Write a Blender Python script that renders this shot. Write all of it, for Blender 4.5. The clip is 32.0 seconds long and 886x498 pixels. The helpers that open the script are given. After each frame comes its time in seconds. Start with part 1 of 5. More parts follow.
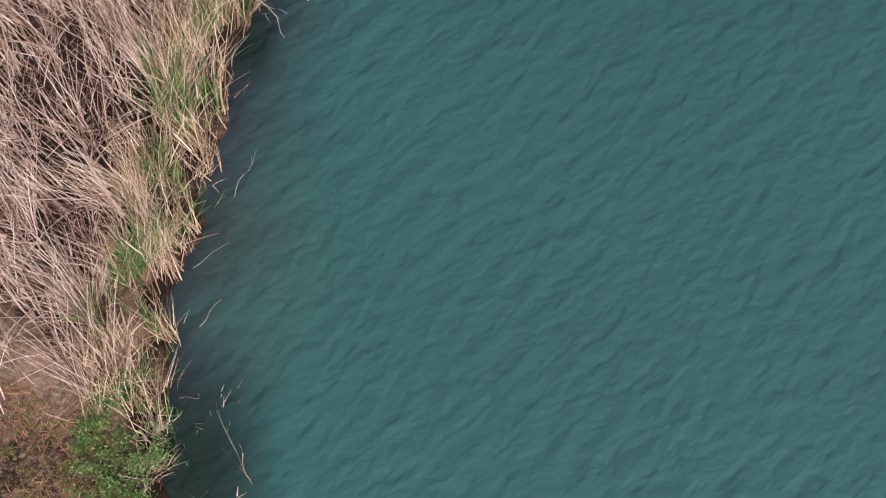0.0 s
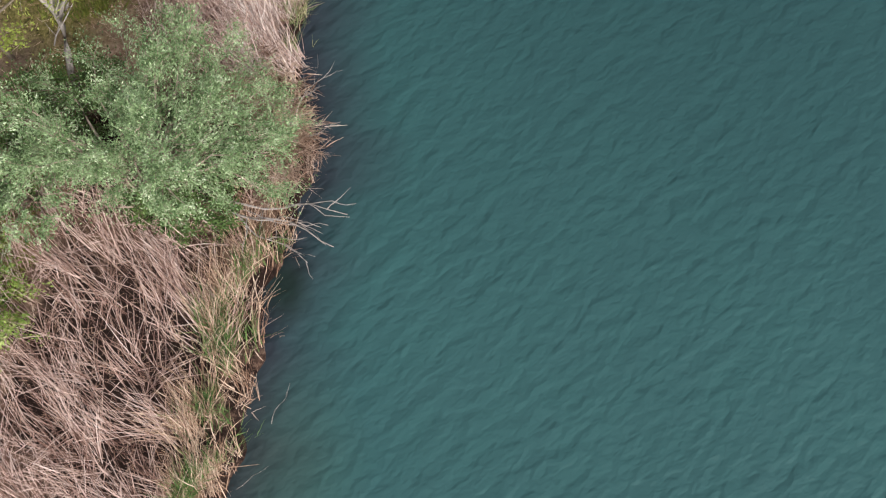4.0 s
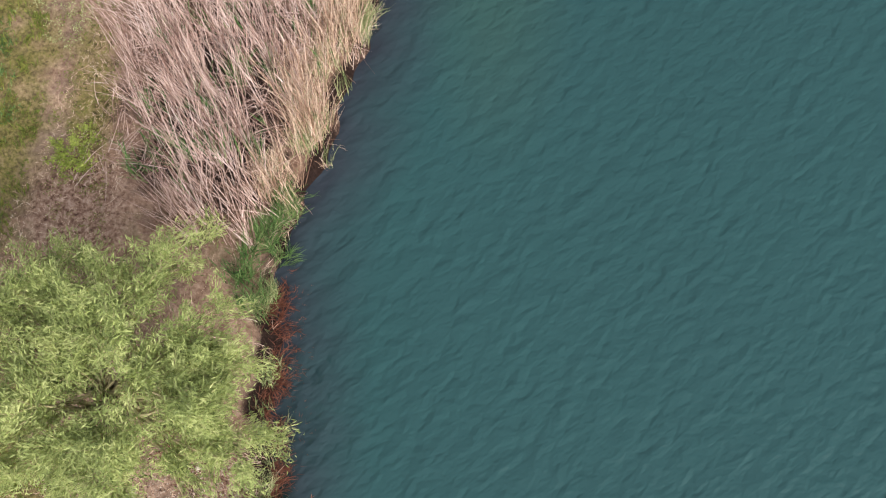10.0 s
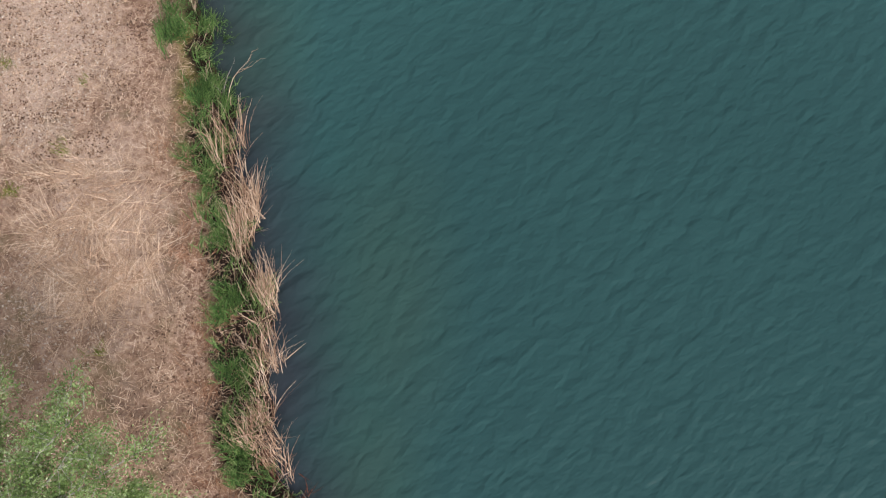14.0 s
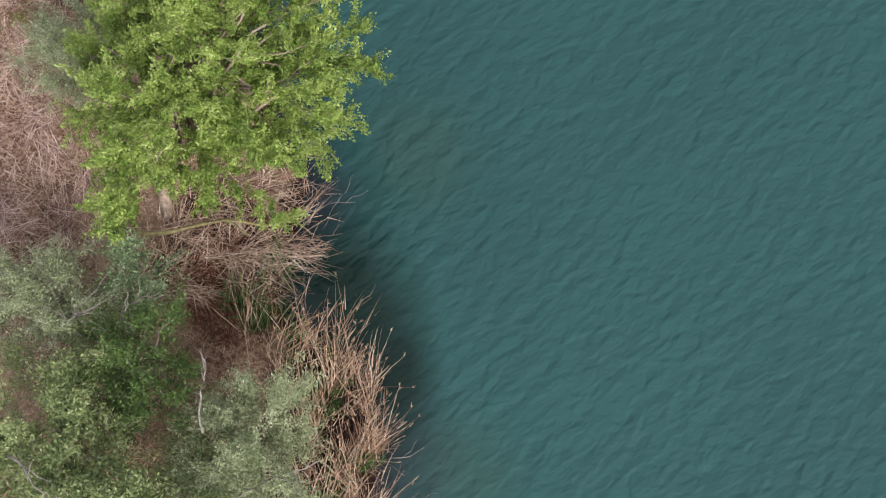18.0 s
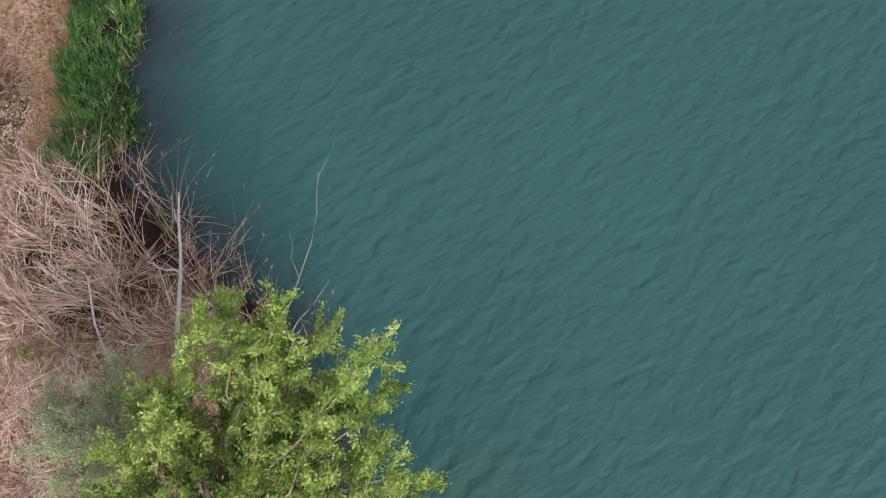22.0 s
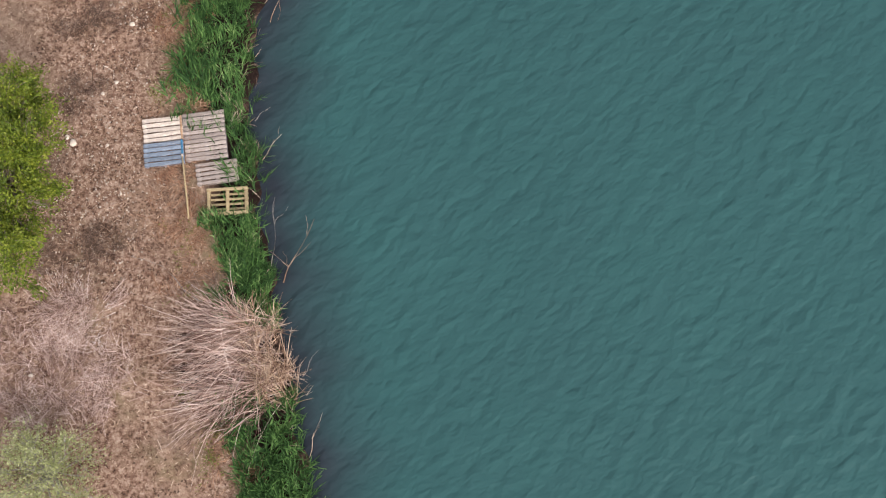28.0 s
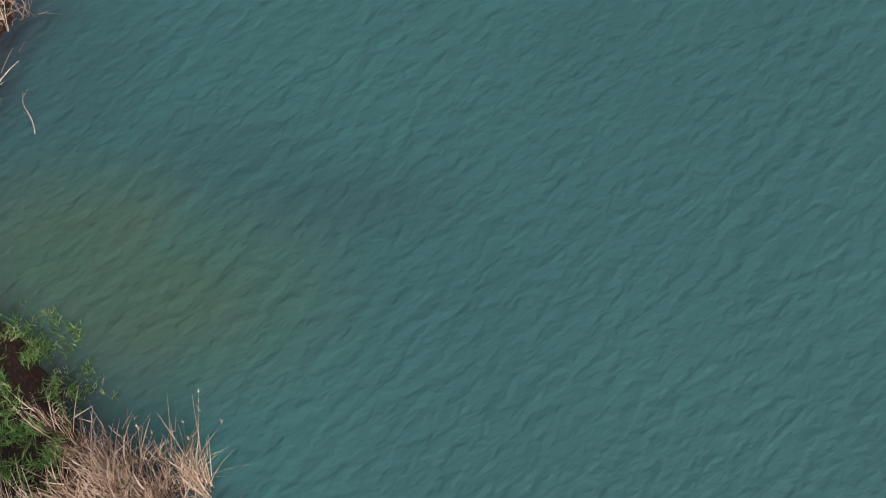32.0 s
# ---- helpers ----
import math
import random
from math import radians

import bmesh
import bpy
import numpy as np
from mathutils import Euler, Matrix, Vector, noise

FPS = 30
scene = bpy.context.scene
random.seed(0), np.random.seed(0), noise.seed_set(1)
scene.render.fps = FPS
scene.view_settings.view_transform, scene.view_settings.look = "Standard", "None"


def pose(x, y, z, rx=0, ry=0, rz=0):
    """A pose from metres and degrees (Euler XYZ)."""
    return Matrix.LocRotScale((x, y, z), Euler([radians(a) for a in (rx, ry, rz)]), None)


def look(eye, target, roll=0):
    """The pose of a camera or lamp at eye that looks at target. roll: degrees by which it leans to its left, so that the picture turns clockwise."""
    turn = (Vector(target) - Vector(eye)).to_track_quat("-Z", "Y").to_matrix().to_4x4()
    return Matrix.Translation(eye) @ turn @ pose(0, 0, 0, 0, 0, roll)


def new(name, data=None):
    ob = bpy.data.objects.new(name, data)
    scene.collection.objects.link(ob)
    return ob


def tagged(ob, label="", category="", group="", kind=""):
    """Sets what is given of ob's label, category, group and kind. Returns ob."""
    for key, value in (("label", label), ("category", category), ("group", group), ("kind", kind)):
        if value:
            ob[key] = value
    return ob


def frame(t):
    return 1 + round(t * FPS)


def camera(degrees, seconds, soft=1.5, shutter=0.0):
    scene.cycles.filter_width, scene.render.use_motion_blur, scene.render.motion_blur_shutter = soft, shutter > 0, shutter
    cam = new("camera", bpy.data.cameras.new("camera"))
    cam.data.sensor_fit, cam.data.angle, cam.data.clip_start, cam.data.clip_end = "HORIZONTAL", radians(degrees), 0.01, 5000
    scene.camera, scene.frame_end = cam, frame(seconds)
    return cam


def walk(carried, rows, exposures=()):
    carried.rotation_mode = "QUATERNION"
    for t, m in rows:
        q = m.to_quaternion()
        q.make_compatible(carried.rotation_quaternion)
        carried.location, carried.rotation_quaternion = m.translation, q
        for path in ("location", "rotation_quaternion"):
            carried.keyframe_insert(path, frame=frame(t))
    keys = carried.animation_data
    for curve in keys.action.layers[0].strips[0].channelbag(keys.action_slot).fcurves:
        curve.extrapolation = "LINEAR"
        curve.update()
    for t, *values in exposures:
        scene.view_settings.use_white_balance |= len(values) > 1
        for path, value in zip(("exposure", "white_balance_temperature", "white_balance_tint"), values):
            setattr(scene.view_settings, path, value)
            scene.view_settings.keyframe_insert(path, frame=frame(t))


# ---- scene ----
cam = camera(61.0, 32.0, soft=1.2)
PATH = [
    (0.0, pose(1.090, 0.177, 14.103, 10.649, -0.158, 0.531)),
    (0.5, pose(0.877, 1.784, 14.409, 10.772, -0.250, 0.445)),
    (1.0, pose(0.716, 2.825, 14.540, 10.615, -0.354, 0.433)),
    (1.5, pose(0.707, 3.340, 14.899, 10.487, -0.343, 0.471)),
    (2.0, pose(0.772, 3.707, 15.514, 10.421, -0.279, 0.346)),
    (2.5, pose(0.824, 4.038, 16.008, 10.369, -0.207, 0.311)),
    (3.0, pose(0.833, 4.219, 16.263, 10.332, -0.300, 0.293)),
    (3.5, pose(0.812, 4.459, 16.781, 10.371, -0.348, 0.272)),
    (5.5, pose(0.867, 5.550, 17.788, 10.449, 0.037, 0.248)),
    (6.0, pose(0.806, 6.470, 17.659, 10.469, 0.036, 0.265)),
    (6.5, pose(0.721, 7.719, 17.552, 10.582, 0.059, 0.120)),
    (7.0, pose(0.599, 9.320, 17.487, 10.589, -0.165, 0.169)),
    (7.5, pose(0.537, 11.201, 17.501, 10.533, -0.294, 0.011)),
    (8.0, pose(0.590, 13.270, 17.592, 10.544, -0.252, -0.114)),
    (8.5, pose(0.626, 15.594, 17.709, 10.606, -0.250, -0.164)),
    (9.0, pose(0.743, 18.016, 17.811, 10.589, -0.196, -0.003)),
    (9.5, pose(0.775, 20.453, 17.786, 10.443, -0.234, -0.067)),
    (10.0, pose(0.690, 22.681, 17.517, 10.507, -0.420, -0.510)),
    (10.5, pose(0.725, 24.811, 17.557, 10.620, -0.503, -0.648)),
    (11.0, pose(0.784, 27.053, 17.576, 10.679, -0.500, -0.870)),
    (11.5, pose(0.872, 29.401, 17.534, 10.687, -0.367, -1.105)),
    (12.0, pose(1.066, 31.984, 17.438, 10.699, -0.220, -1.225)),
    (12.5, pose(1.341, 34.715, 17.392, 10.658, -0.242, -1.238)),
    (13.0, pose(1.592, 37.427, 17.413, 10.527, -0.259, -1.224)),
    (13.5, pose(1.794, 40.087, 17.448, 10.554, -0.345, -1.132)),
    (15.5, pose(1.524, 50.988, 18.125, 10.642, -0.363, 1.889)),
    (16.0, pose(0.836, 53.697, 18.098, 10.552, -0.216, 1.897)),
    (16.5, pose(0.222, 56.554, 18.024, 10.498, -0.107, 1.836)),
    (17.0, pose(-0.340, 59.541, 17.997, 10.724, -0.122, 1.718)),
    (17.5, pose(-0.881, 62.614, 17.961, 11.038, -0.322, 1.471)),
    (18.0, pose(-1.284, 65.170, 18.043, 10.716, -0.301, 1.018)),
    (18.5, pose(-1.713, 67.006, 18.050, 10.324, -0.341, 0.828)),
    (19.0, pose(-1.959, 68.242, 17.891, 10.290, -0.091, 0.977)),
    (19.5, pose(-2.039, 68.968, 17.745, 10.426, -0.001, 0.424)),
    (20.0, pose(-2.187, 69.259, 17.620, 10.344, -0.048, 0.377)),
    (20.5, pose(-2.349, 69.761, 17.545, 10.292, -0.245, 0.417)),
    (21.0, pose(-2.556, 70.716, 17.490, 10.174, -0.494, 0.481)),
    (21.5, pose(-2.639, 71.957, 17.343, 10.416, -0.253, 0.453)),
    (22.0, pose(-2.699, 73.507, 17.253, 10.391, 0.043, 0.114)),
    (22.5, pose(-2.809, 75.201, 17.193, 10.534, 0.088, -0.089)),
    (23.0, pose(-3.019, 76.649, 17.193, 10.608, -0.142, -0.309)),
    (23.5, pose(-3.198, 77.407, 17.294, 10.634, -0.322, -0.374)),
    (24.0, pose(-3.690, 77.725, 17.337, 10.585, -0.280, -0.390)),
    (24.5, pose(-4.214, 77.951, 17.362, 10.564, -0.320, -0.472)),
    (26.5, pose(-6.655, 80.182, 17.553, 10.551, -0.093, -0.764)),
    (27.0, pose(-7.046, 81.752, 17.553, 10.453, -0.185, -0.741)),
    (27.5, pose(-7.303, 83.789, 17.616, 10.465, -0.232, -0.728)),
    (28.0, pose(-7.436, 86.138, 17.635, 10.377, -0.226, -0.699)),
    (28.5, pose(-7.492, 88.544, 17.646, 10.358, -0.169, -0.646)),
    (29.0, pose(-7.581, 90.321, 17.648, 10.379, -0.108, -0.769)),
    (29.5, pose(-7.673, 91.950, 17.657, 10.450, -0.160, -0.771)),
    (30.0, pose(-7.636, 93.754, 17.678, 10.553, -0.174, -0.739)),
    (30.5, pose(-7.478, 95.774, 17.722, 10.630, -0.212, -0.721)),
    (31.0, pose(-7.251, 98.096, 17.737, 10.475, -0.258, -0.634)),
    (31.5, pose(-7.084, 100.570, 17.688, 10.357, -0.295, -0.245)),
    (32.0, pose(-6.977, 103.111, 17.673, 10.351, -0.217, -0.040)),
]
EXPOSURES = [(0.0, 0.63), (3.0, 0.64), (6.0, 0.62), (7.0, 0.70), (8.0, 0.77), (9.0, 0.74), (10.0, 0.89), (11.0, 0.76), (12.0, 0.65), (13.0, 0.54), (16.0, 0.56), (18.0, 0.53), (20.0, 0.59), (23.0, 0.66), (27.0, 0.71), (29.0, 0.72), (32.0, 0.65)]
walk(cam, PATH, EXPOSURES)

# ---- sky and sun: high thin cloud, soft shadows ----
SUN_AZ, SUN_EL, CLOUD = -55.0, 36.0, 5.0
world = bpy.data.worlds.new("sky")
scene.world = world
world.use_nodes = True
wn = world.node_tree
sky = wn.nodes.new("ShaderNodeTexSky")
sky.sky_type = "NISHITA"
sky.sun_disc = False
sky.sun_elevation = radians(SUN_EL)
sky.sun_rotation = radians(90 - SUN_AZ)
sky.air_density, sky.dust_density = 1.0, 5.0
haze = wn.nodes.new("ShaderNodeHueSaturation")
haze.inputs["Saturation"].default_value = 0.45
wn.links.new(sky.outputs[0], haze.inputs["Color"])
# the veil of cloud: three times as bright overhead as at the horizon
ray = wn.nodes.new("ShaderNodeTexCoord")
split = wn.nodes.new("ShaderNodeSeparateXYZ")
wn.links.new(ray.outputs["Generated"], split.inputs[0])
lift = wn.nodes.new("ShaderNodeMapRange")
lift.inputs["To Min"].default_value, lift.inputs["To Max"].default_value = CLOUD / 3, CLOUD
wn.links.new(split.outputs[2], lift.inputs["Value"])
tint = wn.nodes.new("ShaderNodeMix")
tint.data_type, tint.blend_type = "RGBA", "MULTIPLY"
tint.inputs[0].default_value = 1.0
tint.inputs[6].default_value = (0.97, 1.0, 1.04, 1)
wn.links.new(lift.outputs[0], tint.inputs[7])
veil = wn.nodes.new("ShaderNodeMix")
veil.data_type = "RGBA"
veil.inputs[0].default_value = 0.5
wn.links.new(haze.outputs[0], veil.inputs[6])
wn.links.new(tint.outputs[2], veil.inputs[7])
wn.links.new(veil.outputs[2], wn.nodes["Background"].inputs[0])
wn.nodes["Background"].inputs[1].default_value = 0.15
sun = new("sun", bpy.data.lights.new("sun", "SUN"))
sun.data.energy, sun.data.angle, sun.data.color = 1.6, radians(24), (1.0, 0.96, 0.92)
_a, _e = radians(SUN_AZ), radians(SUN_EL)
sun.matrix_world = look((0, 0, 60), (-math.cos(_a) * math.cos(_e) * 60, -math.sin(_a) * math.cos(_e) * 60, 60 - math.sin(_e) * 60))


# ---- materials ----
def material(name, rough=0.8, spec=0.3):
    m = bpy.data.materials.new(name)
    m.use_nodes = True
    nt = m.node_tree
    b = nt.nodes["Principled BSDF"]
    b.inputs["Roughness"].default_value = rough
    b.inputs["Specular IOR Level"].default_value = spec
    return m, nt, b


def ramp(nt, fac, stops):
    r = nt.nodes.new("ShaderNodeValToRGB")
    while len(r.color_ramp.elements) < len(stops):
        r.color_ramp.elements.new(0.5)
    for e, (p, c) in zip(r.color_ramp.elements, stops):
        e.position, e.color = p, (*c, 1)
    nt.links.new(fac, r.inputs[0])
    return r.outputs[0]


def noise_tex(nt, scale, detail=4.0, rough=0.6, vec=None, distortion=0.0):
    n = nt.nodes.new("ShaderNodeTexNoise")
    n.inputs["Scale"].default_value = scale
    n.inputs["Detail"].default_value = detail
    n.inputs["Roughness"].default_value = rough
    n.inputs["Distortion"].default_value = distortion
    if vec is None:
        tc = nt.nodes.new("ShaderNodeTexCoord")
        vec = tc.outputs["Object"]
    nt.links.new(vec, n.inputs["Vector"])
    return n.outputs["Fac"]


def mixc(nt, fac, a, b, mode="MIX"):
    m = nt.nodes.new("ShaderNodeMix")
    m.data_type, m.blend_type = "RGBA", mode
    for sock, v in ((m.inputs[0], fac), (m.inputs[6], a), (m.inputs[7], b)):
        if isinstance(v, (int, float)):
            sock.default_value = v
        elif isinstance(v, tuple):
            sock.default_value = (*v, 1)
        else:
            nt.links.new(v, sock)
    return m.outputs[2]


def bump(nt, bsdf, height, strength, dist):
    b = nt.nodes.new("ShaderNodeBump")
    b.inputs["Strength"].default_value, b.inputs["Distance"].default_value = strength, dist
    nt.links.new(height, b.inputs["Height"])
    nt.links.new(b.outputs[0], bsdf.inputs["Normal"])


def mapping(nt, scale=(1, 1, 1), rot=(0, 0, 0)):
    tc = nt.nodes.new("ShaderNodeTexCoord")
    mp = nt.nodes.new("ShaderNodeMapping")
    mp.vector_type = "TEXTURE"
    mp.inputs["Scale"].default_value = [1 / v for v in scale]
    mp.inputs["Rotation"].default_value = rot
    nt.links.new(tc.outputs["Object"], mp.inputs[0])
    return mp.outputs[0]


def blade_mat(name, stops, trans=0.0, rough=0.7, spec=0.25, clump=0.3, size=1.2):
    """Leaves and stems: colour by island and by clump."""
    m, nt, b = material(name, rough, spec)
    g = nt.nodes.new("ShaderNodeNewGeometry")
    mr = nt.nodes.new("ShaderNodeMapRange")
    mr.inputs["From Min"].default_value, mr.inputs["From Max"].default_value = 0.32, 0.68
    mr.inputs["To Max"].default_value = clump
    nt.links.new(noise_tex(nt, size, 3, 0.6), mr.inputs["Value"])
    ma = nt.nodes.new("ShaderNodeMath")
    ma.operation = "MULTIPLY_ADD"
    ma.inputs[1].default_value = 1 - clump
    nt.links.new(g.outputs["Random Per Island"], ma.inputs[0])
    nt.links.new(mr.outputs[0], ma.inputs[2])
    col = ramp(nt, ma.outputs[0], stops)
    nt.links.new(col, b.inputs["Base Color"])
    if trans:
        t = nt.nodes.new("ShaderNodeBsdfTranslucent")
        nt.links.new(col, t.inputs[0])
        ms = nt.nodes.new("ShaderNodeMixShader")
        ms.inputs[0].default_value = trans
        nt.links.new(b.outputs[0], ms.inputs[1])
        nt.links.new(t.outputs[0], ms.inputs[2])
        nt.links.new(ms.outputs[0], nt.nodes["Material Output"].inputs[0])
    return m


M_STRAW = blade_mat("dry_reed", [(0.0, (0.065, 0.03, 0.02)), (0.28, (0.25, 0.15, 0.105)), (0.56, (0.52, 0.37, 0.285)), (0.85, (0.71, 0.565, 0.47)), (1.0, (0.80, 0.69, 0.61))], 0.1)
M_STRAW_GREY = blade_mat("dry_reed_grey", [(0.0, (0.051, 0.024, 0.018)), (0.27, (0.204, 0.113, 0.088)), (0.52, (0.479, 0.328, 0.275)), (0.8, (0.714, 0.539, 0.479)), (1.0, (0.816, 0.696, 0.653))], 0.1)
M_STRAW_PALE = blade_mat("dry_reed_pale", [(0.0, (0.056, 0.027, 0.022)), (0.27, (0.235, 0.132, 0.106)), (0.55, (0.541, 0.377, 0.321)), (0.82, (0.745, 0.568, 0.515)), (1.0, (0.836, 0.735, 0.694))], 0.1)
M_BLEACHED = blade_mat("bleached_reed", [(0.0, (0.08, 0.05, 0.042)), (0.3, (0.38, 0.27, 0.235)), (0.65, (0.70, 0.57, 0.52)), (1.0, (0.86, 0.78, 0.74))], 0.1)
M_STRAW_GOLD = blade_mat("dry_reed_gold", [(0.0, (0.065, 0.030, 0.019)), (0.28, (0.259, 0.150, 0.100)), (0.6, (0.583, 0.412, 0.297)), (1.0, (0.840, 0.685, 0.551))], 0.1)
M_RUST = blade_mat("rusty_stems", [(0.0, (0.063, 0.019, 0.012)), (0.5, (0.152, 0.052, 0.030)), (1.0, (0.228, 0.103, 0.065))], 0.05)
M_REED = blade_mat("green_reed", [(0.0, (0.013, 0.034, 0.012)), (0.45, (0.048, 0.114, 0.031)), (0.8, (0.138, 0.264, 0.072)), (1.0, (0.388, 0.504, 0.216))], 0.25)
M_REED_FRESH = blade_mat("fresh_green_reed", [(0.0, (0.012, 0.03, 0.009)), (0.4, (0.075, 0.15, 0.04)), (0.8, (0.20, 0.31, 0.10)), (1.0, (0.40, 0.47, 0.22))], 0.25)
M_REED_PALE = blade_mat("pale_green_reed", [(0.0, (0.05, 0.075, 0.025)), (0.4, (0.19, 0.235, 0.095)), (0.75, (0.36, 0.37, 0.18)), (1.0, (0.60, 0.52, 0.36))], 0.2)
M_GRASS = blade_mat("grass_green", [(0.0, (0.075, 0.10, 0.018)), (0.6, (0.175, 0.20, 0.036)), (1.0, (0.31, 0.29, 0.075))], 0.25)
M_LITTER = blade_mat("straw_litter", [(0.0, (0.14, 0.07, 0.045)), (0.3, (0.40, 0.255, 0.17)), (0.7, (0.68, 0.49, 0.36)), (1.0, (0.86, 0.71, 0.58))], 0.0)
M_L_SAGE = blade_mat("leaf_sage", [(0.0, (0.030, 0.064, 0.023)), (0.35, (0.143, 0.228, 0.091)), (0.7, (0.380, 0.503, 0.266)), (1.0, (0.775, 0.840, 0.624))], 0.15, 0.55, clump=0.65, size=3.4)
M_L_HAZE = blade_mat("leaf_haze", [(0.0, (0.09, 0.115, 0.05)), (0.4, (0.265, 0.31, 0.165)), (0.8, (0.49, 0.535, 0.335)), (1.0, (0.65, 0.685, 0.50))], 0.15, 0.55, clump=0.6, size=2.6)
M_L_LIME = blade_mat("leaf_lime", [(0.0, (0.10, 0.13, 0.03)), (0.5, (0.31, 0.375, 0.07)), (1.0, (0.56, 0.60, 0.17))], 0.3, 0.5, clump=0.55, size=2.6)
M_L_SHOOT = blade_mat("leaf_shoot", [(0.0, (0.10, 0.11, 0.015)), (0.5, (0.36, 0.38, 0.05)), (1.0, (0.60, 0.58, 0.12))], 0.3, 0.5)
M_L_WILLOW = blade_mat("leaf_willow", [(0.0, (0.05, 0.07, 0.02)), (0.5, (0.325, 0.385, 0.125)), (1.0, (0.60, 0.615, 0.27))], 0.25, 0.5, clump=0.55, size=2.6)
M_L_POPLAR = blade_mat("leaf_poplar", [(0.0, (0.045, 0.08, 0.022)), (0.4, (0.16, 0.245, 0.07)), (0.75, (0.34, 0.44, 0.19)), (1.0, (0.68, 0.73, 0.55))], 0.2, 0.45, clump=0.55, size=2.2)
M_L_GREEN = blade_mat("leaf_green", [(0.0, (0.04, 0.07, 0.016)), (0.33, (0.17, 0.255, 0.05)), (0.7, (0.375, 0.485, 0.125)), (1.0, (0.60, 0.68, 0.30))], 0.25, 0.45, clump=0.65, size=1.9)
M_L_LEAFY = blade_mat("leaf_leafy", [(0.0, (0.031, 0.054, 0.007)), (0.45, (0.134, 0.180, 0.018)), (0.8, (0.288, 0.324, 0.041)), (1.0, (0.453, 0.450, 0.099))], 0.25, 0.5, clump=0.55, size=2.6)
M_L_SOFT = blade_mat("leaf_soft_green", [(0.0, (0.105, 0.155, 0.06)), (0.5, (0.275, 0.34, 0.14)), (1.0, (0.57, 0.61, 0.31))], 0.2, 0.5, clump=0.55, size=2.6)
M_L_DARK = blade_mat("leaf_dark", [(0.0, (0.032, 0.064, 0.018)), (0.6, (0.095, 0.16, 0.042)), (1.0, (0.19, 0.27, 0.085))], 0.2, 0.5, clump=0.55, size=2.6)
M_L_WHITE = blade_mat("leaf_whitish", [(0.0, (0.10, 0.17, 0.05)), (0.45, (0.28, 0.38, 0.15)), (0.75, (0.52, 0.60, 0.36)), (1.0, (0.74, 0.77, 0.64))], 0.2, 0.5, clump=0.55, size=2.6)
M_L_PALE = blade_mat("leaf_pale", [(0.0, (0.20, 0.215, 0.09)), (0.5, (0.37, 0.385, 0.17)), (1.0, (0.58, 0.585, 0.33))], 0.2, 0.6, clump=0.55, size=2.6)


def bark_mat(name, a, b_):
    m, nt, b = material(name, 0.9, 0.2)
    n = noise_tex(nt, 9, 5, 0.7, mapping(nt, (1, 1, 0.35)))
    nt.links.new(ramp(nt, n, [(0.3, a), (0.7, b_)]), b.inputs["Base Color"])
    bump(nt, b, n, 0.6, 0.02)
    return m


M_STRAW_STALK = M_STRAW_GOLD
M_BARK = bark_mat("bark_grey_brown", (0.13, 0.10, 0.075), (0.36, 0.30, 0.24))
M_BARK_PALE = bark_mat("bark_pale", (0.26, 0.25, 0.22), (0.58, 0.56, 0.50))
M_BARK_TAN = bark_mat("bark_tan", (0.24, 0.17, 0.13), (0.52, 0.42, 0.35))
M_BARK_WILLOW = bark_mat("bark_willow", (0.28, 0.23, 0.11), (0.56, 0.50, 0.29))
M_BARK_LILAC = bark_mat("bark_bleached", (0.34, 0.30, 0.30), (0.60, 0.55, 0.55))
M_DEAD = bark_mat("dead_wood", (0.20, 0.175, 0.16), (0.46, 0.41, 0.38))
M_MOSSY = bark_mat("mossy_bark", (0.15, 0.12, 0.07), (0.34, 0.30, 0.14))


def wood_mat(name, dark, mid, light, along=0):
    """Weathered boards: long grain, blotches, a tone of its own for each board."""
    m, nt, b = material(name, 0.85, 0.2)
    sc = (1.2, 14, 14) if along == 0 else (14, 1.2, 14)
    n = noise_tex(nt, 5, 6, 0.65, mapping(nt, sc))
    n2 = noise_tex(nt, 3.0, 4, 0.6)
    oi = nt.nodes.new("ShaderNodeObjectInfo")
    col = ramp(nt, n, [(0.25, dark), (0.5, mid), (0.8, light)])
    blot = ramp(nt, n2, [(0.35, (0.72, 0.68, 0.66)), (0.65, (1.08, 1.06, 1.04))])
    col = mixc(nt, 1.0, col, blot, "MULTIPLY")
    tone = ramp(nt, oi.outputs["Random"], [(0.0, (0.78, 0.76, 0.75)), (1.0, (1.12, 1.1, 1.08))])
    col = mixc(nt, 1.0, col, tone, "MULTIPLY")
    nt.links.new(col, b.inputs["Base Color"])
    bump(nt, b, n, 0.5, 0.004)
    return m


M_W_GREY = wood_mat("wood_weathered_grey", (0.20, 0.16, 0.15), (0.42, 0.36, 0.34), (0.60, 0.53, 0.50))
M_W_CREAM = wood_mat("wood_cream_paint", (0.42, 0.34, 0.30), (0.72, 0.63, 0.57), (0.82, 0.75, 0.70))
M_W_BLUE = wood_mat("wood_blue_paint", (0.11, 0.15, 0.21), (0.24, 0.30, 0.40), (0.42, 0.46, 0.52))
M_W_BLUE_EDGE = wood_mat("wood_blue_edge", (0.03, 0.12, 0.24), (0.05, 0.20, 0.38), (0.12, 0.28, 0.45))
M_W_RUST = wood_mat("wood_rust_edge", (0.30, 0.18, 0.11), (0.48, 0.31, 0.20), (0.60, 0.45, 0.33))
M_W_DARK = wood_mat("wood_dark", (0.09, 0.075, 0.085), (0.25, 0.215, 0.235), (0.40, 0.36, 0.38), 1)
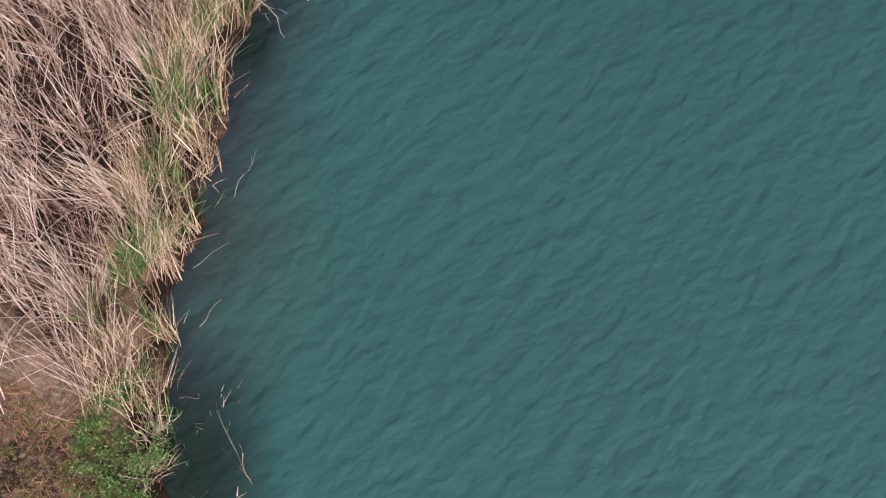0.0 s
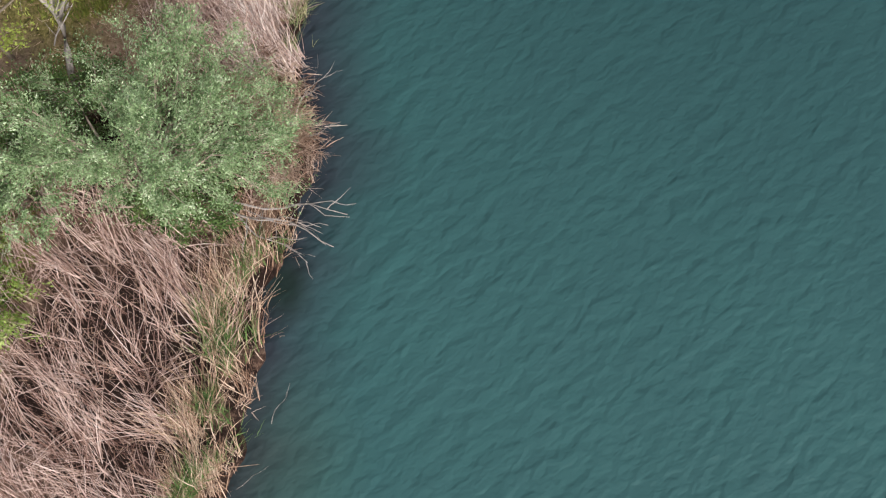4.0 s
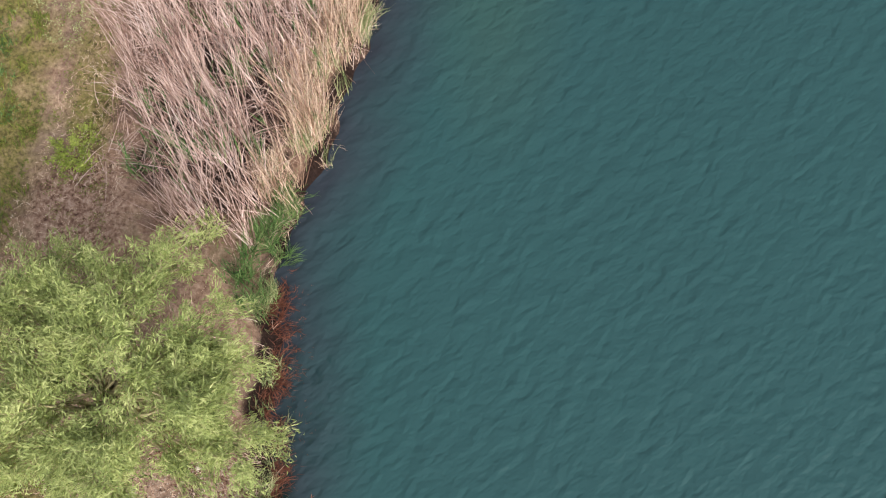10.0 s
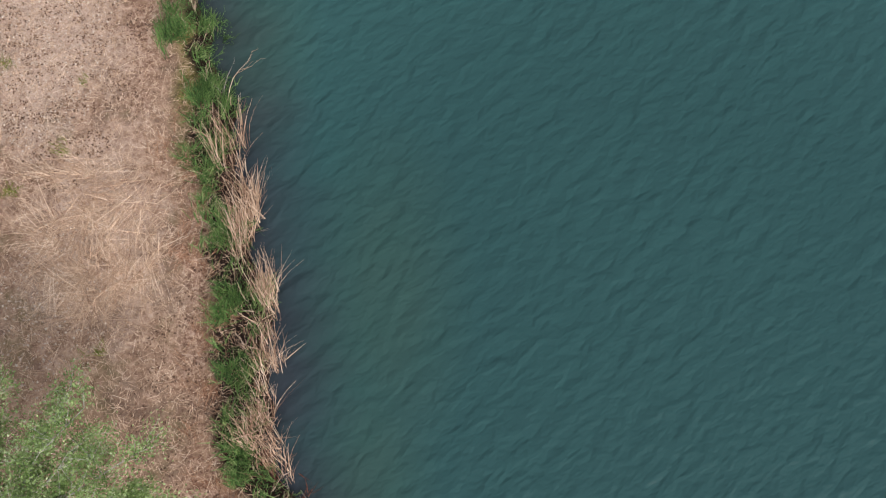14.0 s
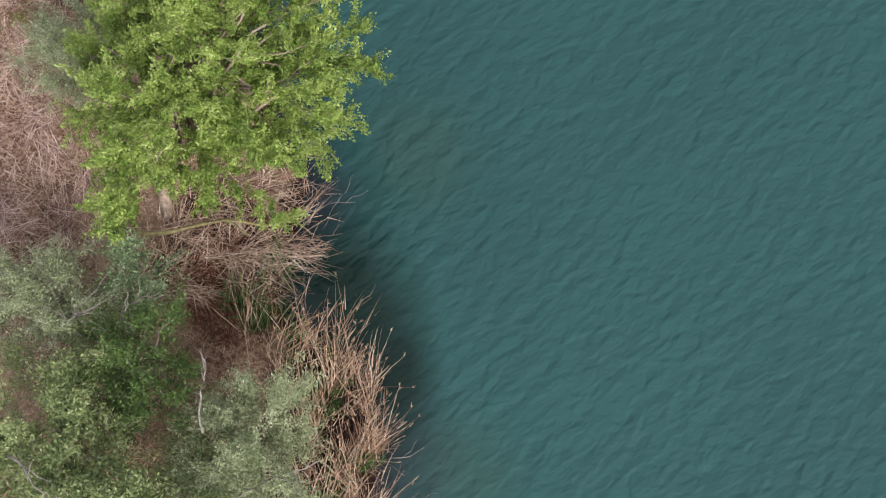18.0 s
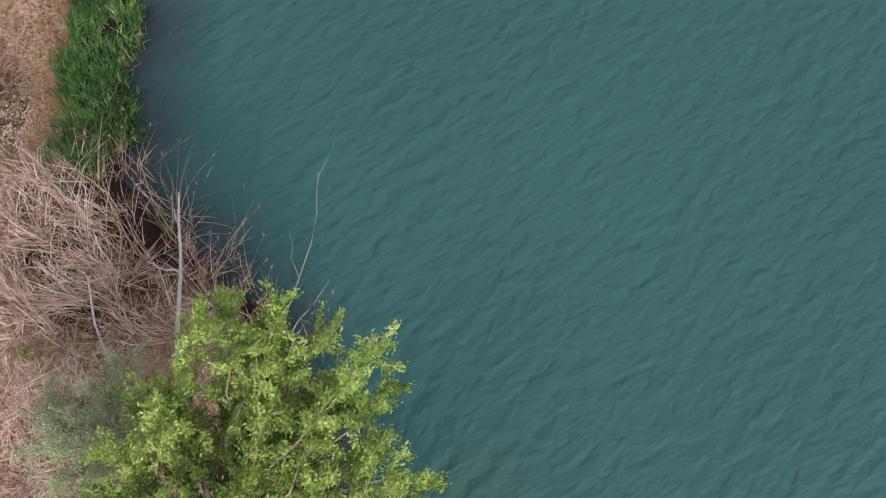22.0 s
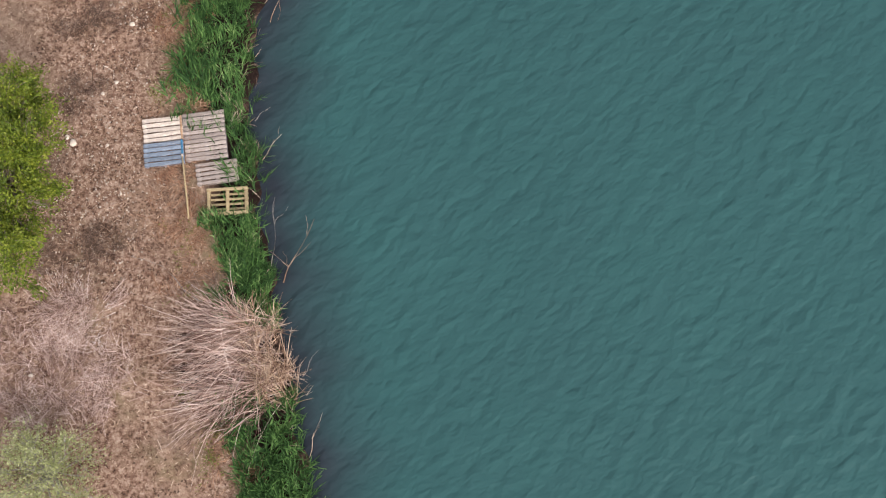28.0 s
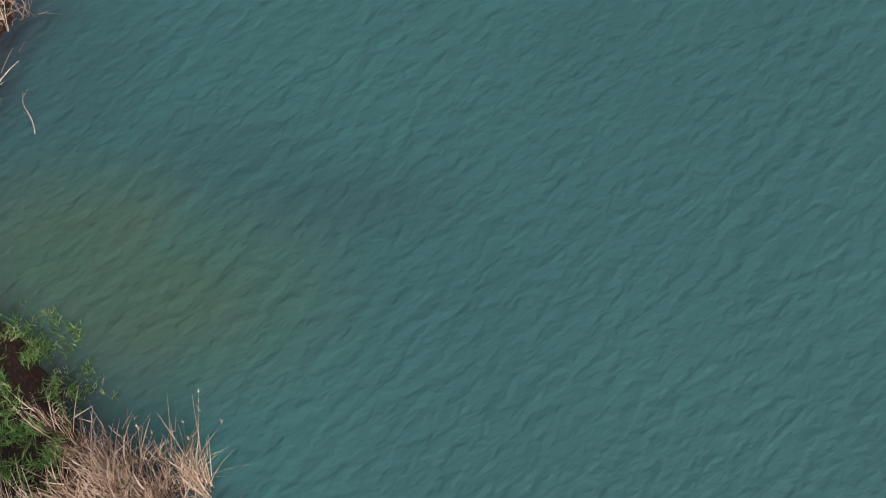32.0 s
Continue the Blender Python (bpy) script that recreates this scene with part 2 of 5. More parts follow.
M_W_PLY = wood_mat("plywood_sheet", (0.46, 0.36, 0.28), (0.62, 0.505, 0.415), (0.70, 0.59, 0.50))
M_W_TAN = wood_mat("fibreboard_tan", (0.34, 0.22, 0.12), (0.47, 0.34, 0.21), (0.55, 0.43, 0.29))
M_W_RAW = wood_mat("wood_raw_yellow", (0.26, 0.19, 0.10), (0.45, 0.36, 0.22), (0.58, 0.49, 0.33))


def stone_mat():
    m, nt, b = material("pebble", 0.85, 0.25)
    g = nt.nodes.new("ShaderNodeNewGeometry")
    col = ramp(nt, g.outputs["Random Per Island"], [(0.0, (0.25, 0.165, 0.125)), (0.5, (0.50, 0.375, 0.30)), (1.0, (0.73, 0.62, 0.53))])
    n = noise_tex(nt, 30, 3)
    nt.links.new(mixc(nt, 0.35, col, ramp(nt, n, [(0.3, (0.2, 0.15, 0.12)), (0.7, (0.7, 0.62, 0.55))])), b.inputs["Base Color"])
    bump(nt, b, n, 0.4, 0.01)
    return m


M_STONE = stone_mat()


def ground_mat():
    """Dry earth with thatch, pale dust, gravel; the plan's covers come in as an attribute: green sward, dark mud, rusty
    litter, and dark thatch whose colour also holds the shade among the reeds.
    """
    m, nt, b = material("bank_earth", 0.95, 0.15)
    big, mid, fine, clod = noise_tex(nt, 0.55, 5, 0.6), noise_tex(nt, 3.2, 6, 0.7), noise_tex(nt, 26, 6, 0.75), noise_tex(nt, 9, 8, 0.75)
    straw = noise_tex(nt, 9, 5, 0.7, mapping(nt, (2.5, 1, 1), (0, 0, 0.6)))
    col = ramp(nt, mid, [(0.32, (0.11, 0.055, 0.04)), (0.46, (0.31, 0.19, 0.138)), (0.6, (0.50, 0.345, 0.26)), (0.75, (0.68, 0.53, 0.44))])
    col = mixc(nt, ramp(nt, big, [(0.45, (0, 0, 0)), (0.68, (0.7, 0.7, 0.7))]), col, ramp(nt, fine, [(0.3, (0.30, 0.21, 0.16)), (0.55, (0.46, 0.35, 0.28)), (0.78, (0.66, 0.56, 0.48))]))
    col = mixc(nt, 0.35, col, ramp(nt, straw, [(0.3, (0.16, 0.095, 0.07)), (0.55, (0.40, 0.28, 0.20)), (0.75, (0.62, 0.48, 0.37))]))
    col = mixc(nt, 0.9, col, ramp(nt, clod, [(0.34, (0.42, 0.34, 0.31)), (0.48, (0.92, 0.88, 0.86)), (0.58, (1.05, 1.04, 1.03)), (0.70, (1.5, 1.5, 1.5))]), "MULTIPLY")
    humus, sward = noise_tex(nt, 1.1, 7, 0.68), noise_tex(nt, 0.8, 7, 0.7, mapping(nt, (1, 1, 1), (0, 0, 2.1)))
    col = mixc(nt, ramp(nt, humus, [(0.47, (0, 0, 0)), (0.60, (0.6, 0.6, 0.6))]), col, ramp(nt, fine, [(0.3, (0.05, 0.03, 0.024)), (0.55, (0.15, 0.095, 0.07)), (0.8, (0.36, 0.27, 0.21))]))
    col = mixc(nt, ramp(nt, sward, [(0.53, (0, 0, 0)), (0.66, (0.6, 0.6, 0.6))]), col, ramp(nt, fine, [(0.3, (0.09, 0.085, 0.035)), (0.55, (0.20, 0.17, 0.085)), (0.8, (0.33, 0.28, 0.16))]))
    a = nt.nodes.new("ShaderNodeAttribute")
    a.attribute_name = "cover"
    sp = nt.nodes.new("ShaderNodeSeparateColor")
    nt.links.new(a.outputs["Color"], sp.inputs[0])

    def breakup(sock, tex, lo, hi):
        ad = nt.nodes.new("ShaderNodeMath")
        ad.operation = "MULTIPLY_ADD"
        nt.links.new(tex, ad.inputs[0])
        ad.inputs[1].default_value = 0.95
        a2 = nt.nodes.new("ShaderNodeMath")
        a2.operation = "MULTIPLY_ADD"
        nt.links.new(fine, a2.inputs[0])
        a2.inputs[1].default_value = 0.6
        nt.links.new(sock, a2.inputs[2])
        nt.links.new(a2.outputs[0], ad.inputs[2])
        mr = nt.nodes.new("ShaderNodeMapRange")
        mr.inputs["From Min"].default_value, mr.inputs["From Max"].default_value = lo, hi
        nt.links.new(ad.outputs[0], mr.inputs["Value"])
        return mr.outputs[0]

    green = ramp(nt, clod, [(0.36, (0.05, 0.046, 0.015)), (0.46, (0.135, 0.12, 0.036)), (0.56, (0.225, 0.185, 0.068)), (0.7, (0.36, 0.28, 0.15))])
    col = mixc(nt, breakup(sp.outputs[0], mid, 1.28, 1.8), col, green)
    mud = ramp(nt, clod, [(0.37, (0.020, 0.011, 0.009)), (0.49, (0.07, 0.040, 0.031)), (0.58, (0.21, 0.135, 0.102)), (0.72, (0.46, 0.35, 0.285))])
    col = mixc(nt, breakup(sp.outputs[1], mid, 1.2, 1.75), col, mud)
    rust = ramp(nt, clod, [(0.36, (0.055, 0.026, 0.018)), (0.46, (0.22, 0.125, 0.088)), (0.56, (0.40, 0.265, 0.20)), (0.7, (0.56, 0.43, 0.35))])
    col = mixc(nt, breakup(sp.outputs[2], mid, 1.2, 1.7), col, rust)
    # decayed thatch, coloured near-black to carry the shade in the gaps between stems
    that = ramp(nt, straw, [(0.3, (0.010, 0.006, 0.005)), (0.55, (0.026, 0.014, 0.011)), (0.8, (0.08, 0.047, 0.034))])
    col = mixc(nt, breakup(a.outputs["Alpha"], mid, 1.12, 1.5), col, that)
    d = nt.nodes.new("ShaderNodeAttribute")
    d.attribute_name = "dust"
    dust = ramp(nt, fine, [(0.27, (0.16, 0.10, 0.078)), (0.42, (0.47, 0.345, 0.28)), (0.6, (0.63, 0.50, 0.425)), (0.78, (0.78, 0.68, 0.61))])
    dust = mixc(nt, 0.8, dust, ramp(nt, clod, [(0.34, (0.45, 0.37, 0.34)), (0.47, (0.88, 0.83, 0.80)), (0.6, (1.0, 0.99, 0.98)), (0.72, (1.25, 1.25, 1.25))]), "MULTIPLY")
    col = mixc(nt, breakup(d.outputs["Fac"], mid, 1.1, 1.7), col, dust)
    nt.links.new(col, b.inputs["Base Color"])
    hs = nt.nodes.new("ShaderNodeMath")
    hs.operation = "ADD"
    nt.links.new(fine, hs.inputs[0])
    nt.links.new(straw, hs.inputs[1])
    bump(nt, b, hs.outputs[0], 0.9, 0.04)
    return m


M_GROUND = ground_mat()


def water_mat():
    """Turbid teal lake: light scattered back from the depth, the bed where it is shallow, darker water along the shore,
    dark tree reflections put into the colour, and a clear rippled surface over it.
    """
    m = bpy.data.materials.new("lake_water")
    m.use_nodes = True
    nt = m.node_tree
    nt.nodes.remove(nt.nodes["Principled BSDF"])
    a = nt.nodes.new("ShaderNodeAttribute")
    a.attribute_name = "bed"
    sp = nt.nodes.new("ShaderNodeSeparateColor")
    nt.links.new(a.outputs["Color"], sp.inputs[0])
    big = noise_tex(nt, 0.12, 4, 0.55)
    mid = noise_tex(nt, 1.1, 4, 0.6, mapping(nt, (1, 0.35, 1), (0, 0, -0.75)))
    deep = ramp(nt, big, [(0.3, (0.0255, 0.078, 0.080)), (0.7, (0.0295, 0.091, 0.091))])
    deep = mixc(nt, ramp(nt, mid, [(0.35, (0, 0, 0)), (0.7, (0.15, 0.15, 0.15))]), deep, (0.033, 0.074, 0.084))
    deep = mixc(nt, a.outputs["Alpha"], deep, (0.014, 0.048, 0.051))
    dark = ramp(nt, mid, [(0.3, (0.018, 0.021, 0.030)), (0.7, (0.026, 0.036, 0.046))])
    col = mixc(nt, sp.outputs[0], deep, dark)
    olive = ramp(nt, mid, [(0.3, (0.036, 0.072, 0.044)), (0.7, (0.048, 0.076, 0.046))])
    col = mixc(nt, sp.outputs[1], col, olive)
    # tree reflections and muddy shallows, mixed in as near-black green
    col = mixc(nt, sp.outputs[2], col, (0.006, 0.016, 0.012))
    body = nt.nodes.new("ShaderNodeBsdfDiffuse")
    nt.links.new(col, body.inputs["Color"])
    r1 = noise_tex(nt, 3.0, 1.6, 0.45, mapping(nt, (1, 0.55, 1), (0, 0, -0.85)), 0.3)
    r2 = noise_tex(nt, 7.0, 1, 0.5, mapping(nt, (1, 0.6, 1), (0, 0, -1.1)), 0.3)
    ad = nt.nodes.new("ShaderNodeMath")
    ad.operation = "MULTIPLY_ADD"
    nt.links.new(r2, ad.inputs[0])
    ad.inputs[1].default_value = 0.28
    nt.links.new(r1, ad.inputs[2])
    bp = nt.nodes.new("ShaderNodeBump")
    bp.inputs["Strength"].default_value, bp.inputs["Distance"].default_value = WATER_BUMP, 0.15
    nt.links.new(ad.outputs[0], bp.inputs["Height"])
    level = nt.nodes.new("ShaderNodeVectorMath")
    level.operation = "ADD"
    level.inputs[1].default_value = (0, 0, 0.2)
    nt.links.new(bp.outputs[0], level.inputs[0])
    unit = nt.nodes.new("ShaderNodeVectorMath")
    unit.operation = "NORMALIZE"
    nt.links.new(level.outputs[0], unit.inputs[0])
    nt.links.new(unit.outputs[0], body.inputs["Normal"])
    shine = nt.nodes.new("ShaderNodeBsdfGlossy")
    shine.inputs["Roughness"].default_value = 0.07
    calm = nt.nodes.new("ShaderNodeVectorMath")
    calm.operation = "ADD"
    calm.inputs[1].default_value = (0, 0, 1.3)
    nt.links.new(bp.outputs[0], calm.inputs[0])
    flat = nt.nodes.new("ShaderNodeVectorMath")
    flat.operation = "NORMALIZE"
    nt.links.new(calm.outputs[0], flat.inputs[0])
    nt.links.new(flat.outputs[0], shine.inputs["Normal"])
    fr = nt.nodes.new("ShaderNodeFresnel")
    fr.inputs["IOR"].default_value = 1.33
    nt.links.new(flat.outputs[0], fr.inputs["Normal"])
    ms = nt.nodes.new("ShaderNodeMixShader")
    nt.links.new(fr.outputs[0], ms.inputs[0])
    nt.links.new(body.outputs[0], ms.inputs[1])
    nt.links.new(shine.outputs[0], ms.inputs[2])
    nt.links.new(ms.outputs[0], nt.nodes["Material Output"].inputs[0])
    return m


WATER_BUMP = 0.8
M_WATER = water_mat()

# ---- plan: the shore runs along y, land to the west ----
SHORE_Y = (-30, -4, -1.7, 0.1, 1.9, 3.5, 7.1, 8.7, 10.5, 12.4, 15.8, 18.1, 19.7, 21.3, 26, 27.5, 30.7, 33, 34.9, 36, 37, 38.3, 39.8, 41.6, 44.1, 49.6, 53.4, 54.9, 56.2,
           60.1, 62.3, 64.4, 66, 67.2, 69.6, 75.1, 76.8, 78.3, 83.2, 89.7, 92.8, 97.7, 99.8, 101.2, 102.6, 104.2, 105.5, 108.5, 112, 140)
SHORE_X = (-2.4, -3.5, -3.9, -4.0, -4.0, -3.5, -3.1, -2.4, -2.15, -2.75, -2.1, -2.1, -2.7, -3.1, -3.0, -2.2, -1.2, -0.4, 1.1, 1.6, 1.1, -0.2, -1.2, -2.1, -2.1, -3.3, -4.5, -5.2, -4.3,
           -3.5, -2.9, -2.7, -3.7, -5.4, -4.6, -6.9, -8.7, -10.3, -10.3, -11.6, -12.1, -11.7, -11.7, -14.3, -15.7, -16.5, -18.6, -19.2, -17.9, -18)
RNG = np.random.default_rng(7)


def wob(x, y, k=1.0, s=0.0):
    """Cheap smooth noise of about unit size."""
    return (np.sin(1.9 * k * x + 1.3 * k * y + s) + np.sin(-1.1 * k * x + 2.3 * k * y + 1.7 + 2 * s) + np.sin(2.9 * k * x - 0.7 * k * y + 4.1 + s) + np.sin(0.6 * k * x - 3.1 * k * y + 0.4 - s)) / 4


def shore(y):
    return np.interp(y, SHORE_Y, SHORE_X) + 0.10 * np.sin(2.7 * y) + 0.07 * np.sin(6.1 * y + 1)


def ground_z(x, y):
    d = shore(y) - x
    bank = np.where(d < 0, 0.35 * np.tanh(d * 0.9) + 0.05 * d, 0.0)
    up = np.clip(d, 0, None)
    z = bank + 0.26 * (1 - np.exp(-up / 0.45)) + 0.045 * np.clip(up - 0.4, 0, 9) + 0.035 * wob(x, y, 1.2) * np.clip(up, 0, 1)
    return np.clip(z, -3, None)


def blob(x, y, cx, cy, rx, ry):
    return np.clip(1.35 - np.hypot((x - cx) / rx, (y - cy) / ry), 0, 1)


# covers on the land: (centre x, y, radius x, y)
GREEN = ((-7.5, 29, 0.8, 4.5), (-7.4, 19.5, 1.0, 1.6), (-9.5, 7, 1.6, 4), (-8.5, 14, 2.5, 3), (-9, 20, 2.2, 5), (-9.6, 30, 1.8, 6), (-8.6, 33.5, 1.2, 2), (-5.2, -2, 2.5, 2.5), (-5.5, 30, 0.5, 5), (-2.6, 43, 0.7, 4), (-4.2, 51, 0.7, 4), (-10.3, 58.6, 0.6, 0.8),
         (-9, 62, 2.5, 3.5), (-11.6, 82, 0.9, 4), (-13.2, 94, 0.8, 3.5), (-16, 101.5, 1.6, 2.2), (0.2, 35.7, 1.4, 1.4))
MUD = ((-6.2, -1.4, 2.4, 1.8), (-13.6, 79.3, 1.4, 0.9), (-14.6, 79.6, 1.3, 0.8), (-13.1, 80.2, 1.0, 1.4), (-15.9, 95.6, 0.9, 0.9), (-16.3, 92.9, 0.7, 0.9), (-15.3, 92.0, 0.7, 0.6), (-16.2, 89.0, 0.8, 0.7), (-14.6, 94.6, 0.5, 0.6), (-16.6, 97.6, 1.0, 1.0), (-15.9, 94.2, 1.0, 1.0), (-15.2, 89.2, 0.8, 0.9), (-17.6, 103.0, 3.0, 2.4), (-14.1, 79.8, 1.9, 1.3), (-4.6, 37.5, 1.0, 0.8), (-15.8, 90.8, 1.3, 2.4), (-14.7, 97, 1, 1.5), (-4.4, 20.0, 0.8, 1.0), (-11.4, 69, 1.8, 2.5), (-12.8, 80.2, 0.7, 1.2))
RUST = ((-7.6, 26.8, 1.5, 2.0), (-16.2, 95.5, 2.0, 3.5), (-15.6, 84.5, 2.4, 2.6), (-16.5, 87.5, 1.6, 2.5), (-13.9, 87.6, 1.2, 3.5), (-11.9, 71, 2.6, 5), (-6.0, 66.5, 1.6, 1.6), (-15.4, 92.5, 1.5, 5.5), (-14.4, 88.4, 1.4, 2.2), (-14.6, 83, 1.5, 3), (-3.9, 20.4, 0.7, 2.6), (-6.6, 68.2, 1.4, 1.6), (-4.9, 5, 1, 3), (-3.0, 40.5, 1.2, 2.2), (-3.6, 46, 0.8, 4), (-5.3, 52, 0.8, 3.5), (-11, 75.5, 2, 2.2), (-12.4, 83, 0.8, 3.0), (-14.0, 94.5, 0.9, 3), (-5.6, 58.5, 1.2, 2.5))
# dark thatch under the reeds, with shade between the stems in its colour
THATCH_SHADE = ((-16.3, 103.5, 1.5, 1.3), (-16.8, 101.4, 1.8, 1.6), (-18.8, 111, 2.4, 4.0), (-6.2, 4.6, 3.4, 4.4), (-4.2, 14.8, 1.8, 3.2), (-4.5, 29.8, 2.5, 4.0), (-4.9, 58.8, 1.5, 3.2), (-4.3, 63.8, 1.3, 3.6), (-10.6, 76.6, 2.6, 2.4), (-12.3, 86.6, 1.3, 1.3), (-13.7, 99.2, 2.2, 3.4), (-6.5, 68.5, 1.8, 1.8),
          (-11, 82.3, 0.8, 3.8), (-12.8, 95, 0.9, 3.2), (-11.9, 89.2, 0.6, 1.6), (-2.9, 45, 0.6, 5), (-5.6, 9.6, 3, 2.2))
OLIVE = ((-2.6, 2.6, 1.5, 2.2), (2.2, 33, 1.6, 4), (0.3, 40.5, 1.2, 3.0), (0.6, 45, 1.6, 3.5), (-2.8, 51.5, 1.4, 2.6), (-0.8, 63, 1.3, 1.6), (-1.9, 71, 1.4, 1.6))
SHOAL = ((-16.0, 106.2, 2.8, 2.3), (-14.0, 105.2, 4.5, 2.4), (-14.9, 106.7, 2.3, 1.8))
GLOOM = ((-16.6, 110, 2.5, 3.5), (-15.0, 103.6, 1.8, 1.6), (-12.9, 108.6, 2.6, 1.3), (-9.5, 107.5, 3, 1.0), (-17.2, 109, 1.5, 3))
# dark tree reflections painted into the water colour, and a few muddy shallows
REFLECTIONS_AND_MUD = ((-3.3, -1.2, 1.2, 1.8), (-16.4, 102.4, 1.2, 1.4), (-2.75, 6.9, 0.55, 0.8), (-3.7, 67.6, 1.6, 1.6), (-3.0, 66.6, 1.3, 1.9), (-2.3, 65.6, 0.9, 1.8), (-3.7, 57.5, 0.5, 1.8), (-2.9, 20.3, 0.35, 1.4))


def grid_mesh(name, xs, ys, zf, attr, af, mat):
    X, Y = np.meshgrid(xs, ys)
    Z = zf(X, Y)
    nx, ny = len(xs), len(ys)
    co = np.stack([X, Y, Z], -1).reshape(-1, 3)
    i = (np.arange(ny - 1)[:, None] * nx + np.arange(nx - 1)[None, :]).ravel()
    F = np.stack([i, i + 1, i + 1 + nx, i + nx], 1)
    me = raw_mesh(name, co, F, smooth=True)
    ca = me.color_attributes.new(attr, "FLOAT_COLOR", "POINT")
    ca.data.foreach_set("color", af(X, Y).reshape(-1).astype(np.float32))
    me.materials.append(mat)
    return me


def raw_mesh(name, co, F, smooth=False):
    me = bpy.data.meshes.new(name)
    co, F = np.asarray(co, np.float32), np.asarray(F, np.int32)
    k = F.shape[1]
    me.vertices.add(len(co))
    me.vertices.foreach_set("co", co.ravel())
    me.loops.add(F.size)
    me.loops.foreach_set("vertex_index", F.ravel())
    me.polygons.add(len(F))
    me.polygons.foreach_set("loop_start", np.arange(0, F.size, k, dtype=np.int32))
    if smooth:
        me.polygons.foreach_set("use_smooth", np.ones(len(F), bool))
    me.update(calc_edges=True)
    return me


def covers(x, y):
    rough = 0.22 * wob(x, y, 1.3, 1) + 0.16 * wob(x, y, 3.1, 2)

    def layer(sets):
        v = np.zeros_like(x)
        for s in sets:
            v = np.maximum(v, blob(x, y, *s))
        return np.clip(v + rough * (v > 0.02), 0, 1)
    d = shore(y) - x
    # same shade-darkened thatch beneath the green reed strips
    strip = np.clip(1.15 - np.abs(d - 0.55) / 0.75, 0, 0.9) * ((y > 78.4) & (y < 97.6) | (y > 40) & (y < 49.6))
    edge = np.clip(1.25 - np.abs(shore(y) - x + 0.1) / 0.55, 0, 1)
    return np.stack([layer(GREEN), np.maximum(layer(MUD), edge), layer(RUST), np.maximum(np.maximum(layer(THATCH_SHADE), strip), np.clip(1.3 - np.abs(shore(y) - x - 0.16) / 0.45, 0, 1) * np.clip(0.8 + 0.6 * wob(x, y, 1.7, 3), 0, 1))], -1)


DUST = ((-7.6, 53.0, 2.2, 6.0), (-6.2, 46.5, 1.8, 3.0), (-9.4, 58.5, 1.6, 1.8))


def dusty(x, y):
    v = np.zeros_like(x)
    for q in DUST:
        v = np.maximum(v, blob(x, y, *q))
    return np.clip(v + 0.2 * wob(x, y, 1.1, 4) * (v > 0.02), 0, 1)


far = [-3000, -1200, -500, -200, -90, -50]
xs = np.array(far + list(np.arange(-32, 6.01, 0.2)) + [9, 15, 30, 80, 300, 1200, 3000])
ys = np.array(far + list(np.arange(-14, 122.01, 0.2)) + [135, 160, 220, 400, 1000, 3000])
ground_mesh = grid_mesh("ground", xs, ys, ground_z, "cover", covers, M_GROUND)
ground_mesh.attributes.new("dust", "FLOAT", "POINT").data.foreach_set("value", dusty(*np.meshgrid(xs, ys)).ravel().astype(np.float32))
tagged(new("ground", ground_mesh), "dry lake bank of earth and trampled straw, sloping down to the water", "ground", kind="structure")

_w = np.random.default_rng(3)
WAVES = [(0.34 + 0.40 * _w.random() ** 1.5, radians(-52 + _w.normal() * 32), _w.random() * 6.28) for _ in range(30)]


def water_z(x, y):
    d = x - shore(y)
    z = np.zeros_like(x)
    wx, wy = 0.35 * wob(x, y, 0.35), 0.35 * wob(x, y, 0.3, 2)
    for lam, az, ph in WAVES:
        k = 6.283 / lam
        z += 0.0044 * lam * np.sin(k * ((x + wx) * math.cos(az) + (y + wy) * math.sin(az)) + ph)
    gust = 0.75 + 0.35 * wob(x, y, 0.16, 1)
    return z * gust * np.clip(0.35 + 0.25 * d, 0.3, 1) * (np.abs(y - 54) < 75) * (x < 19.5)


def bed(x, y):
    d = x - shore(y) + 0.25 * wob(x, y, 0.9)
    # red channel: darker towards the shore
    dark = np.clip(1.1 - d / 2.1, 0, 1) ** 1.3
    ol, bl = np.zeros_like(x), np.zeros_like(x)
    for s in OLIVE:
        ol = np.maximum(ol, 0.24 * blob(x, y, *s))
    for s in SHOAL:
        ol = np.maximum(ol, 0.68 * blob(x, y, *s))
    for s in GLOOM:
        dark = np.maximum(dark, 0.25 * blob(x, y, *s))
    # blue channel: painted tree reflections and muddy shallows, not only the bed
    for s in REFLECTIONS_AND_MUD:
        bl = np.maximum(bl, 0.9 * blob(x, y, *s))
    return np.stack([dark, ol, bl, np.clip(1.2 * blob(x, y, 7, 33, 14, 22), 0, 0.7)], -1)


xs = np.array(list(np.arange(-24, 20.01, 0.14)) + [25, 40, 80, 200, 800, 3000])
ys = np.array([-3000, -800, -200, -60, -25] + list(np.arange(-14, 122.01, 0.14)) + [135, 200, 500, 3000])
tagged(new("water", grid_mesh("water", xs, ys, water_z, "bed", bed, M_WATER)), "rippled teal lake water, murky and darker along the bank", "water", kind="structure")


# ---- builders ----
def part(name, bm, mat, parent, label=""):
    me = bm
    if isinstance(bm, bmesh.types.BMesh):
        me = bpy.data.meshes.new(name)
        bm.to_mesh(me)
        bm.free()
    me.materials.append(mat)
    ob = new(name, me)
    ob.parent = parent
    return tagged(ob, label)


